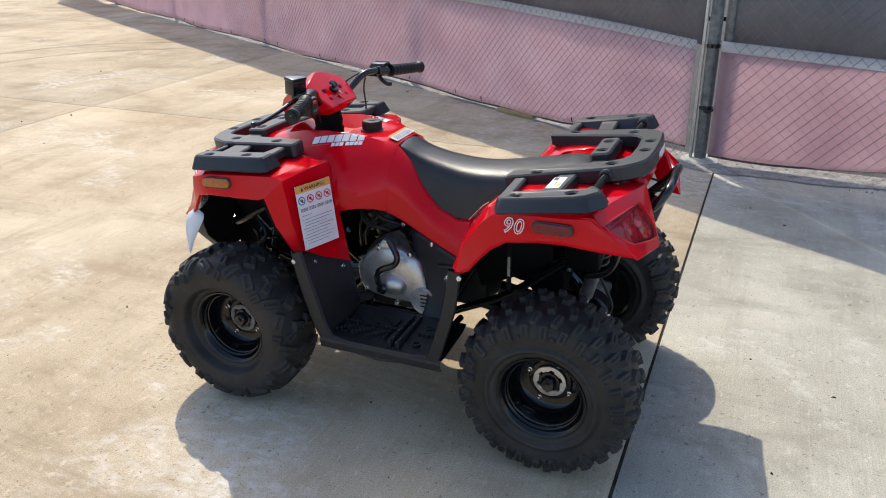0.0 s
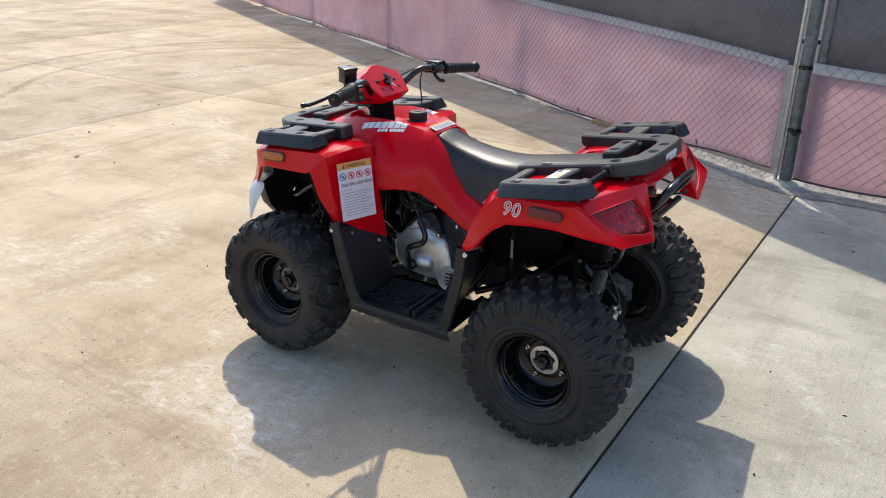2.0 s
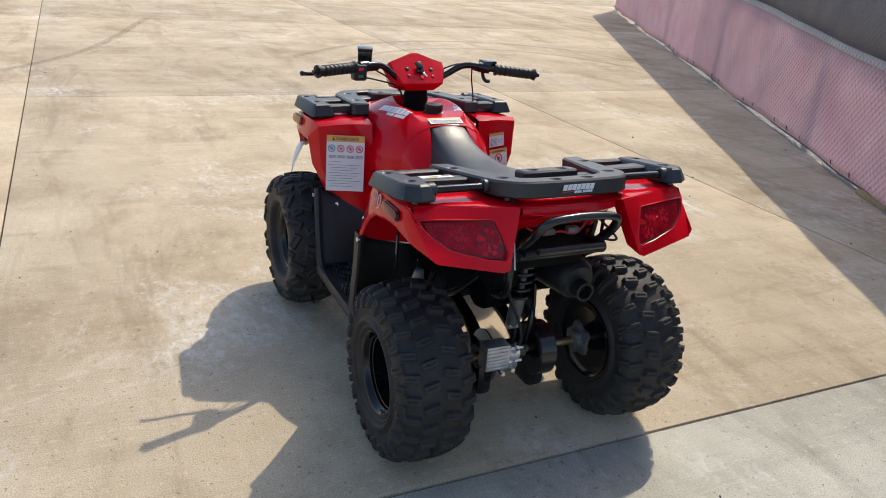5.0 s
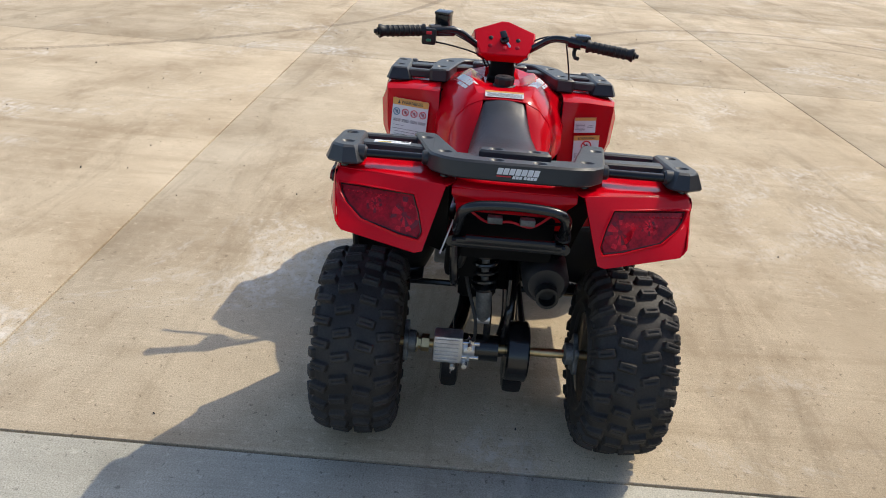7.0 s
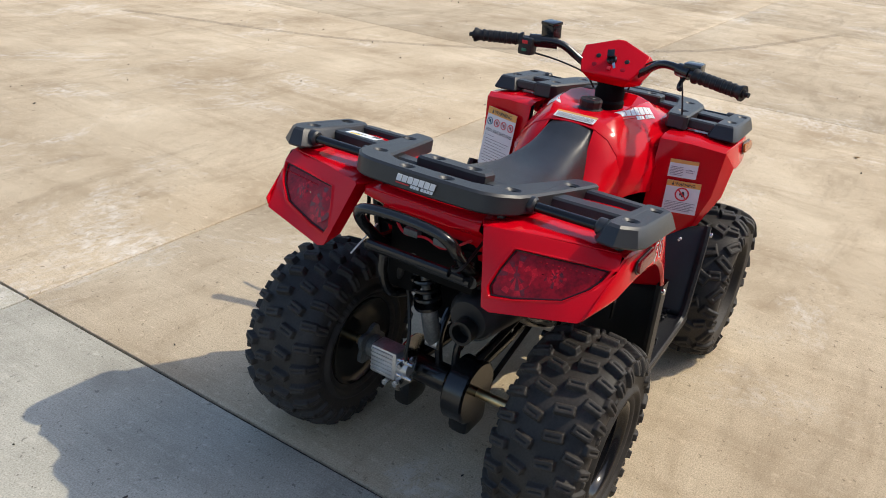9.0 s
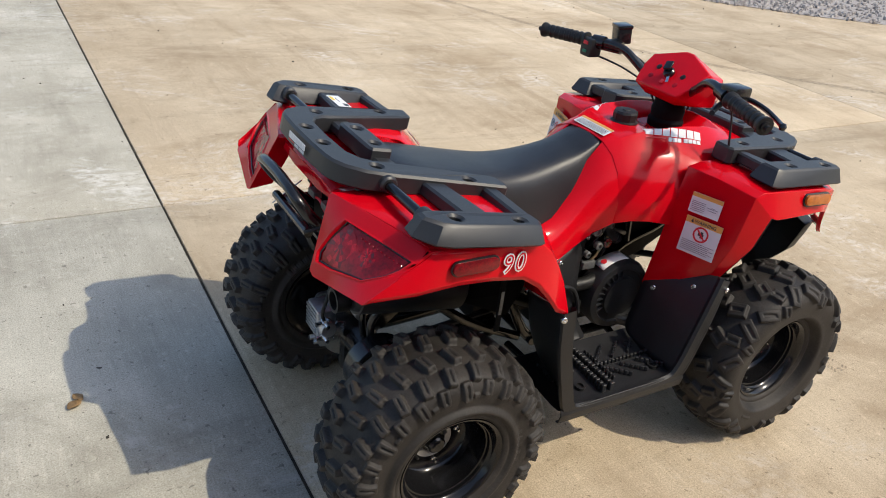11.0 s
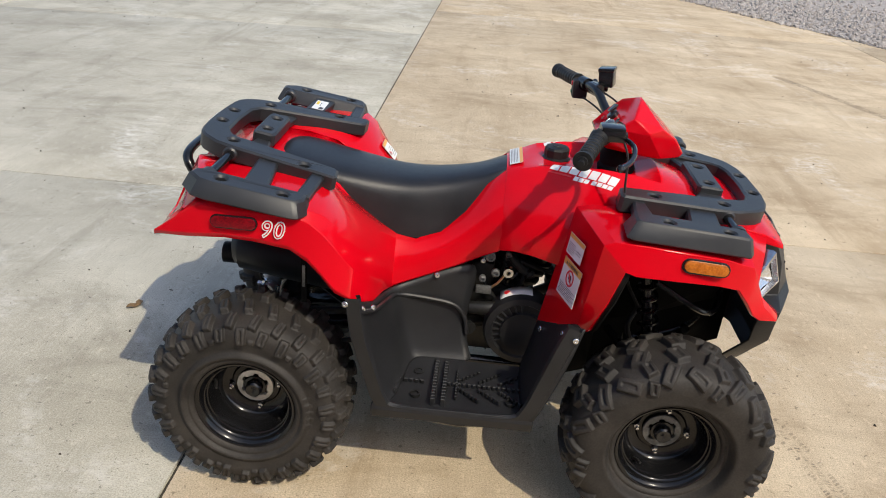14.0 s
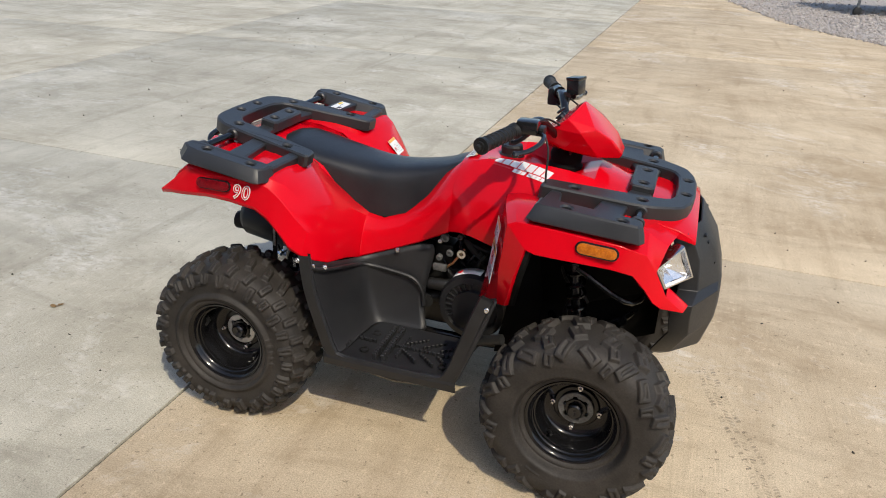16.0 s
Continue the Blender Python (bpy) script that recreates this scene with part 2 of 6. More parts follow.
def part(name, bm, mat, parent=None, label="", sharp=35, solid=0.0, bevel=0.0, sub=0, offset=-1.0):
    """Links a bmesh as one mesh object under a thing or a part."""
    root = parent
    while root is not None and root.parent is not None:
        root = root.parent
    if root is not None and root.name == "quad_bike" and not name.startswith("badge"):
        for v in bm.verts:
            v.co.z += ride(v.co.z)
    bmesh.ops.recalc_face_normals(bm, faces=bm.faces)
    me = bpy.data.meshes.new(name)
    bm.to_mesh(me)
    bm.free()
    for f in me.polygons:
        f.use_smooth = True
    me.set_sharp_from_angle(angle=radians(sharp))
    for mt in mat if isinstance(mat, (list, tuple)) else (mat,):
        me.materials.append(mt)
    ob = new(name, me)
    ob.parent = parent
    if sub:
        s = ob.modifiers.new("smooth", "SUBSURF")
        s.levels = s.render_levels = sub
    if solid:
        s = ob.modifiers.new("thickness", "SOLIDIFY")
        s.thickness, s.offset = solid, offset
    if bevel:
        s = ob.modifiers.new("edges", "BEVEL")
        s.width, s.segments, s.limit_method, s.angle_limit = bevel, 2, "ANGLE", radians(28)
        s.harden_normals = False
    if label:
        tagged(ob, label)
    return ob


def grid(rows, closed_u=False, closed_v=False):
    """A sheet through rows of points; all rows are equally long."""
    bm = bmesh.new()
    vs = [[bm.verts.new(p) for p in r] for r in rows]
    nr, nc = len(vs), len(vs[0])
    for i in range(nr if closed_v else nr - 1):
        for j in range(nc if closed_u else nc - 1):
            a, b = vs[i][j], vs[i][(j + 1) % nc]
            c, d = vs[(i + 1) % nr][(j + 1) % nc], vs[(i + 1) % nr][j]
            q = []
            for v in (a, b, c, d):
                if v not in q:
                    q.append(v)
            if len(q) > 2:
                bm.faces.new(q)
    return bm


def add(bm, other, m=None):
    """Joins another bmesh into bm."""
    if m is not None:
        other.transform(m)
    me = bpy.data.meshes.new("tmp")
    other.to_mesh(me)
    other.free()
    bm.from_mesh(me)
    bpy.data.meshes.remove(me)
    return bm


def box(sx, sy, sz, bevel=0.004, at=(0, 0, 0), seg=2):
    bm = bmesh.new()
    bmesh.ops.create_cube(bm, size=1)
    bmesh.ops.scale(bm, vec=(sx, sy, sz), verts=bm.verts)
    if bevel:
        bmesh.ops.bevel(bm, geom=bm.edges[:], offset=min(bevel, 0.45 * min(sx, sy, sz)), segments=seg, profile=0.6, affect="EDGES")
    bmesh.ops.translate(bm, vec=at, verts=bm.verts)
    return bm


def revolve(profile, n=48, axis="y", close=False, cap=True):
    """Revolves (radius, along) pairs round an axis."""
    rows = []
    for r, h in profile:
        row = []
        for k in range(n):
            a = 2 * math.pi * k / n
            c, s = r * math.cos(a), r * math.sin(a)
            row.append({"y": (c, h, s), "z": (c, s, h), "x": (h, c, s)}[axis])
        rows.append(row)
    bm = grid(rows, closed_u=True, closed_v=close)
    if not close and cap:
        for k in (0, -1):
            if profile[k][0] > 1e-5:
                bm.verts.ensure_lookup_table()
                o = 0 if k == 0 else (len(rows) - 1) * n
                bm.faces.new([bm.verts[o + j] for j in range(n)])
    return bm


def smooth_path(pts, n=6):
    """Catmull-Rom through the points."""
    p = [Vector(q) for q in pts]
    p = [2 * p[0] - p[1]] + p + [2 * p[-1] - p[-2]]
    out = []
    for i in range(1, len(p) - 2):
        for k in range(n):
            t = k / n
            a, b, c, d = p[i - 1], p[i], p[i + 1], p[i + 2]
            out.append(0.5 * (2 * b + (c - a) * t + (2 * a - 5 * b + 4 * c - d) * t * t + (3 * b - a - 3 * c + d) * t ** 3))
    out.append(p[-2])
    return out


def tube(pts, r, n=12, smooth=0, closed=False):
    """A round bar along points; r is a number or one radius for each point."""
    p = smooth_path(pts, smooth) if smooth else [Vector(q) for q in pts]
    rs = r if isinstance(r, (list, tuple)) else [r] * len(p)
    bm = bmesh.new()
    rings = []
    side = None
    for i, q in enumerate(p):
        d = (p[min(i + 1, len(p) - 1)] - p[max(i - 1, 0)]).normalized()
        if side is None:
            side = d.orthogonal().normalized()
        side = (side - d * side.dot(d)).normalized()
        up = d.cross(side)
        rings.append([bm.verts.new(q + rs[i] * (math.cos(2 * math.pi * k / n) * side + math.sin(2 * math.pi * k / n) * up)) for k in range(n)])
    for a, b in zip(rings, rings[1:]):
        for k in range(n):
            bm.faces.new((a[k], a[(k + 1) % n], b[(k + 1) % n], b[k]))
    bm.faces.new(rings[0])
    bm.faces.new(rings[-1])
    return bm


def prism(outline, z0, z1, bevel=0.004, seg=2):
    """A plate: a 2D outline (x, y) between two heights, edges rounded."""
    bm = bmesh.new()
    f = bm.faces.new([bm.verts.new((x, y, z0)) for x, y in outline])
    e = bmesh.ops.extrude_face_region(bm, geom=[f])
    bmesh.ops.translate(bm, vec=(0, 0, z1 - z0), verts=[v for v in e["geom"] if isinstance(v, bmesh.types.BMVert)])
    if bevel:
        bmesh.ops.bevel(bm, geom=bm.edges[:], offset=bevel, segments=seg, profile=0.6, affect="EDGES", clamp_overlap=True)
    return bm


def flip(bm):
    """Mirrors to the other side of the vehicle."""
    bm.transform(Matrix.Diagonal((1, -1, 1, 1)))
    bmesh.ops.reverse_faces(bm, faces=bm.faces)
    return bm


def frame_of(origin, xdir, normal):
    """A matrix whose x runs along xdir and whose z is the normal."""
    z = Vector(normal).normalized()
    x = Vector(xdir)
    x = (x - z * x.dot(z)).normalized()
    y = z.cross(x)
    m = Matrix((x, y, z)).transposed().to_4x4()
    m.translation = origin
    return m


def text_mesh(words, size, depth=0.0006, shear=0.0, bold=0.0, space=1.0, align="LEFT"):
    """Letters as a bmesh, lying in the xy plane."""
    cu = bpy.data.curves.new("letters", "FONT")
    cu.body, cu.size, cu.shear, cu.offset, cu.space_character = words, size, shear, bold, space
    cu.extrude, cu.align_x = depth / 2, align
    cu.resolution_u = 3
    ob = bpy.data.objects.new("letters", cu)
    me = ob.to_mesh()
    bm = bmesh.new()
    bm.from_mesh(me)
    ob.to_mesh_clear()
    bpy.data.objects.remove(ob)
    bpy.data.curves.remove(cu)
    return bm


# ---------------------------------------------------------------- ground
ground_bm = grid([[(x, y, -0.05) for x in (-400, -40, 0, 40, 400)] for y in (-400, -40, 0, 40, 400)])
tagged(part("ground", ground_bm, M_EARTH), "bare packed earth reaching to the horizon", "ground", kind="structure")

pavement = tagged(new("pavement"), "sunlit broom-finished concrete yard in large jointed slabs", "pavement", kind="structure")
bed = grid([[(x, y, -0.010) for x in (-24, 24)] for y in (-24, 60)])
part("joint_bed", bed, M_JOINT, pavement, "dirt-filled control joints between the slabs")


EDGE_X = -0.202
GREY_Y = (-14.9, -10.8, -6.7, -2.52, 1.468, 6.13, 10.6, 14.9, 19.2, 25.0, 33.0)
TAN_Y = (-14.9, -10.8, -6.7, -2.52, 1.472, 7.8, 14.2, 21.0, 28.0, 35.0)


def cross_y(base, x):
    """Two of the farther cross joints run askew."""
    return base + (0.115 * (x - EDGE_X) if x < EDGE_X and base > 5 else 0.0)


def slab(outline, mat):
    """One cast slab with eased top edges."""
    bm = bmesh.new()
    f = bm.faces.new([bm.verts.new((x, y, 0)) for x, y in outline])
    e = bmesh.ops.extrude_face_region(bm, geom=[f])
    bmesh.ops.translate(bm, vec=(0, 0, -0.04), verts=[v for v in e["geom"] if isinstance(v, bmesh.types.BMVert)])
    top = [ed for ed in bm.edges if all(v.co.z > -0.001 for v in ed.verts)]
    bmesh.ops.bevel(bm, geom=top, offset=0.003, segments=2, profile=0.5, affect="EDGES")
    part("slab", bm, mat, pavement)


def col_x(i, y):
    if i == 0:
        return EDGE_X
    if i < 0:
        return -4.38 - 0.07 * (y - 5.64) * (y > 1.4) + 0.29 * (y <= 1.4) + 4.2 * (i + 1)
    return 4.70 + 4.70 * (i - 1) + 0.018 * max(0.0, y)


for i in range(-4, 5):
    levels, mt = (GREY_Y, M_GREY) if i < 0 else (TAN_Y, M_TAN)
    for lo, hi in zip(levels, levels[1:]):
        side = []
        for ii, sgn in ((i, 1), (i + 1, -1)):
            gx = (0.005 if ii == 0 else 0.0042) * sgn
            col = []
            for q in range(9):
                f = q / 8
                x = col_x(ii, lo + (hi - lo) * f)
                y = (cross_y(lo, x) + 0.004) * (1 - f) + (cross_y(hi, x) - 0.004) * f
                wob = 0.0022 * noise.noise((y * 3.1, ii * 7.7, sgn))
                col.append((x + gx + wob, y))
            side.append(col)
        slab(side[0] + side[1][::-1], mt)


def scatter(name, mats, mat, label, category, seed):
    """Many small stones in one mesh, from one rough template each."""
    rg = random.Random(seed)
    ico = bmesh.new()
    bmesh.ops.create_icosphere(ico, subdivisions=1, radius=1)
    tv = [v.co.copy() for v in ico.verts]
    tf = [[v.index for v in f.verts] for f in ico.faces]
    ico.free()
    verts, faces = [], []
    for m in mats:
        o = len(verts)
        verts += [m @ (v * rg.uniform(0.75, 1.2)) for v in tv]
        faces += [[o + q for q in f] for f in tf]
    me = bpy.data.meshes.new(name)
    me.from_pydata(verts, [], faces)
    me.materials.append(mat)
    return tagged(new(name, me), label, category, kind="stuff")


# ---------------------------------------------------------------- fence and what lies beyond
POST = Vector((-0.081, -2.657, 0))
FDIR = Vector((1.0, -0.568, 0)).normalized()
GDIR = Vector((-0.997, 0.077, 0)).normalized()


def fence_at(s, z, out=0.0):
    d = FDIR if s >= 0 else -GDIR
    n = Vector((d.y, -d.x, 0)) if s >= 0 else Vector((d.y, -d.x, 0))
    return POST + d * s - n * out + Vector((0, 0, z))


def screen_top(s):
    """Height of the sagging hem along the fence."""
    if s >= 0:
        return 0.708 + 0.055 * min(s, 3.2) + 0.05 * max(0, min(s - 3.2, 9)) + 0.008 * math.sin(s * 1.7)
    return 0.728 + 0.062 * s


def cloth(name, s0, s1, zlo, zhi, mat, label, out=0.036, n=90, rows=14):
    pts = []
    for j in range(rows + 1):
        row = []
        for i in range(n + 1):
            s = s0 + (s1 - s0) * i / n
            v = j / rows
            z = zlo(s) + (zhi(s) - zlo(s)) * v
            wave = 0.012 * math.sin(s * 5.1 + 1.3 * v) * (1 - 0.6 * v) + 0.010 * noise.noise((s * 2.3, v * 3, 0.4)) + 0.006 * noise.noise((s * 9, v * 2, 1.4))
            row.append(fence_at(s, z, out + wave))
        pts.append(row)
    return tagged(part(name, grid(pts), mat, sharp=80, solid=0.0012), label, "fence screen")


def hem(s):
    return 0.035 + 0.02 * noise.noise((s * 1.3, 0, 0)) + 0.012 * math.sin(s * 2.2) + 0.055 * max(0.0, 1 - s / 1.1)


def gate_hem(s):
    return 0.062 + 0.02 * math.sin(s * 4)


scr = cloth("fence_screen", 0.06, 15.2, hem, lambda s: screen_top(s) - 0.045, M_PINK, "faded pink mesh windscreen tied along a chain-link fence", n=220)
band = part("hem_band", grid([[fence_at(0.06 + 15.14 * i / 200, screen_top(0.06 + 15.14 * i / 200) - 0.045 + 0.055 * j / 3, 0.038 + 0.012 * math.sin((0.06 + 15.14 * i / 200) * 5.1 + 1.3) * 0.4)
            for i in range(201)] for j in range(4)]), M_BAND, scr, "white webbing hem along the top edge", solid=0.002)
scr2 = cloth("fence_screen", -2.6, -0.07, gate_hem, lambda s: screen_top(s) - 0.055, M_GATE, "faded pink mesh windscreen on the gate leaf, torn at the bottom", n=60)
part("hem_band", grid([[fence_at(-2.6 + 2.53 * i / 60, screen_top(-2.6 + 2.53 * i / 60) - 0.055 + 0.060 * j / 3, 0.040) for i in range(61)] for j in range(4)]), M_BAND, scr2,
     "white webbing hem along the top edge", solid=0.002)

# woven wire: two families of slanting wires
wires = bmesh.new()


def wire_run(s0, s1, height, pitch=0.029, step=0.031):
    """Chain-link of zigzag wires that hook into one another."""
    count = int((s1 - s0) / pitch)
    for i in range(count):
        base = s0 + i * pitch
        rows = int(height / step)
        pts = []
        for k in range(rows):
            side = 1 if (k + i) % 2 else -1
            pts.append(fence_at(base + side * pitch * 0.52, 0.03 + k * step, 0.068 + 0.003 * side))
        ring = []
        for q in pts:
            ring.append([wires.verts.new(q + Vector(o)) for o in ((0.0003, 0.0004, 0.0013), (0.0011, -0.0003, -0.0007), (-0.0011, 0.0011, -0.0007))])
        for a, b in zip(ring, ring[1:]):
            for k in range(3):
                wires.faces.new((a[k], a[(k + 1) % 3], b[(k + 1) % 3], b[k]))


wire_run(0.05, 3.05, 1.7)
wire_run(3.05, 7.0, 1.7)
wire_run(-2.4, -0.1, 1.7, 0.034, 0.036)
tagged(part("chain_link_mesh", wires, M_WIRE, sharp=180), "weathered galvanised chain-link wire stretched between posts", "fence", kind="stuff")

post_mat = M_GALV
for s, r in ((0.0, 0.036), (3.05, 0.026), (6.1, 0.026), (9.15, 0.026), (12.2, 0.026), (15.2, 0.036), (-2.7, 0.036)):
    p = fence_at(s, 0, -0.035)
    fp = tagged(new("fence_post"), "weathered round galvanised steel post of the chain-link fence", "fence post", group="fence posts")
    fp.location = p
    part("tube", revolve([(r, -0.04), (r, 2.44), (r * 0.9, 2.46), (0.0, 2.47)], 20, "z"), post_mat, fp)
    part("footing", revolve([(0.0, 0.022), (r + 0.05, 0.02), (r + 0.075, 0.006), (r + 0.08, -0.02)], 18, "z"), M_GREY, fp, "rough concrete footing")
    if s == 0.0:
        for z in (0.33, 0.69):
            part("tension_band", revolve([(r + 0.001, z - 0.012), (r + 0.004, z - 0.011), (r + 0.004, z + 0.011), (r + 0.001, z + 0.012)], 20, "z"), M_STEEL, fp)
        gp = tube([(-0.085, 0.03, 0.06), (-0.085, 0.03, 2.41)], 0.02, 12)
        part("gate_stile", gp, M_GALV, fp)
        part("tension_bar", tube([FDIR * 0.062 + Vector((0, 0.045, 0.02)), FDIR * 0.062 + Vector((0, 0.045, 2.39))], 0.011, 10), M_ALU, fp, "bright galvanised tension bar")
        part("clasp", tube([(0.02, 0.045, 0.34), (-0.01, 0.055, 0.31), (-0.05, 0.05, 0.33), (-0.07, 0.05, 0.345)], 0.007, 8, 4), M_STEEL, fp, "black rubber strap")
rail = tagged(part("fence_rail", tube([fence_at(0, 2.42, -0.035), fence_at(15.2, 2.42, -0.035)], 0.02), M_GALV), "galvanised top rail of the fence", "fence rail")

# dark sheet added above the pink cloth to throw the long shade over the yard
for s0, s1, what in ((0.05, 15.2, "fence"), (-2.6, -0.07, "gate")):
    cloth("fence_screen", s0, s1, lambda s: screen_top(s) - 0.02, lambda s: 2.41, M_SHADE, "dark sheet added to shade the yard, hung on the " + what + " above eye level", out=-0.004, n=60, rows=6)

# dark cord in the lower hem
for s0, s1, low, owner in ((0.06, 12.0, hem, scr), (-2.6, -0.07, gate_hem, scr2)):
    part("hem_cord", tube([fence_at(s0 + (s1 - s0) * i / 160, low(s0 + (s1 - s0) * i / 160), 0.040) for i in range(161)], 0.006, 6), M_CORD, owner, "dark stitched lower hem")

# small hooks along the hem
for i in range(26):
    s = 0.35 + i * 0.33
    p = fence_at(s, hem(s) + 0.012, 0.03)
    hk = tagged(part("tie", tube([p, p + Vector((0.004, 0.01, 0.02)), p + Vector((0.01, 0.004, 0.034)), p + Vector((0.004, 0.0, 0.022))], 0.0035, 6, 3), M_STEEL), "small black plastic tie holding the screen hem", "cable tie", group="screen ties")

# dirt and broken concrete along the foot of the fence
rnd = random.Random(4)
ms = []
for i in range(1900):
    s = rnd.uniform(-2.2, 9) if i > 700 else rnd.uniform(-1.4, 0.9)
    p = fence_at(s, 0, rnd.gauss(-0.01, 0.035) if s > 0.2 else rnd.gauss(0.04, 0.06))
    r = rnd.uniform(0.0025, 0.0085) * (1.3 if i < 300 else 1)
    ms.append(Matrix.Translation(p + Vector((0, 0, r * 0.2))) @ Euler((rnd.random() * 6, rnd.random() * 6, rnd.random() * 6)).to_matrix().to_4x4() @ Matrix.Diagonal((r, r * rnd.uniform(.6, 1.3), r * rnd.uniform(.4, .8), 1)))
scatter("rubble", ms, M_RUBBLE, "loose pale grit and stones along the fence foot", "rubble", 5)

strip = []
for i in range(241):
    s = -2.6 + 13.0 * i / 240
    wide = 0.055 + 0.05 * noise.noise((s * 2.1, 3.0, 0)) + 0.03 * noise.noise((s * 7.0, 5.0, 0)) + 0.10 * math.exp(-(s / 0.8) ** 2) + (0.05 if s < 0 else 0)
    strip.append([fence_at(s, 0.004, -0.10), fence_at(s, 0.007, wide * 0.3), fence_at(s, 0.004, max(wide, 0.015))])
tagged(part("dirt_strip", grid(strip), M_RUBBLE), "blown grey dirt gathered along the fence foot", "dirt", kind="structure")

blk = tagged(new("timber_block"), "short weathered timber offcut lying by the fence", "timber")
part("block", box(0.36, 0.06, 0.032, 0.004), M_WOOD, blk)
blk.matrix_basis = pose(1.31, -3.40, 0.016, 0, 0, -25)

beyond = bmesh.new()
far = [fence_at(16.5, 0.004, -0.07), fence_at(0, 0.004, -0.09), fence_at(-12, 0.004, -0.09), Vector((-12, -40, 0.004)), Vector((30, -40, 0.004))]
beyond.faces.new([beyond.verts.new(p) for p in far])
tagged(part("asphalt_lot", beyond, M_ASPHALT), "dark worn asphalt lot behind the fence", "asphalt", kind="structure")

stand = tagged(new("steel_stand"), "dark steel stand with two posts behind the fence", "steel stand")
for x in (-0.75, 1.9):
    part("post", box(0.13, 0.13, 1.9, 0.008, (x, -7.6, 0.95)), M_DARK, stand)
part("beam", box(4.6, 0.06, 0.05, 0.008, (0.4, -7.6, 0.24)), M_DARK, stand)

# gravel verge
GRAVEL_EDGE = [(13.0, 1.6), (8.75, 4.09), (7.0, 5.45), (5.8, 6.8), (5.0, 8.35), (4.2, 9.8), (3.7, 10.75), (2.71, 12.3), (2.12, 14.2), (1.45, 16.94), (-1.2, 25.0)]
gpts = [v.to_2d() for v in smooth_path([(x, y, 0) for x, y in GRAVEL_EDGE], 8)]
gv = bmesh.new()
gv.faces.new([gv.verts.new((p.x + 0.12 * noise.noise((p.x * 1.7, p.y * 1.7, 0)), p.y, 0.006)) for p in gpts] + [gv.verts.new(p) for p in ((-1.2, 80, 0.006), (60, 80, 0.006), (60, 1.6, 0.006))])
tagged(part("gravel_verge", gv, M_GRAVEL), "pale crushed gravel beside the concrete yard", "gravel", kind="structure")
rnd = random.Random(8)
ms = []
for i in range(9000):
    k = rnd.randrange(len(gpts) - 1)
    p = gpts[k].lerp(gpts[k + 1], rnd.random())
    off = abs(rnd.gauss(0, 2.2)) - 0.06
    r = rnd.uniform(0.014, 0.04)
    ms.append(Matrix.Translation((p.x + off * 0.9, p.y + off * 0.35, 0.012)) @ Euler((rnd.random() * 6, rnd.random() * 6, 0)).to_matrix().to_4x4() @ Matrix.Diagonal((r, r * rnd.uniform(.6, 1.2), r * 0.55, 1)))
scatter("gravel_stones", ms, M_GRAVEL, "loose crushed stones on the verge", "gravel", 6)


# ---------------------------------------------------------------- the quad bike
atv = tagged(new("quad_bike"), "red youth quad bike with dark grey plastic racks and black footwells", "quad bike")


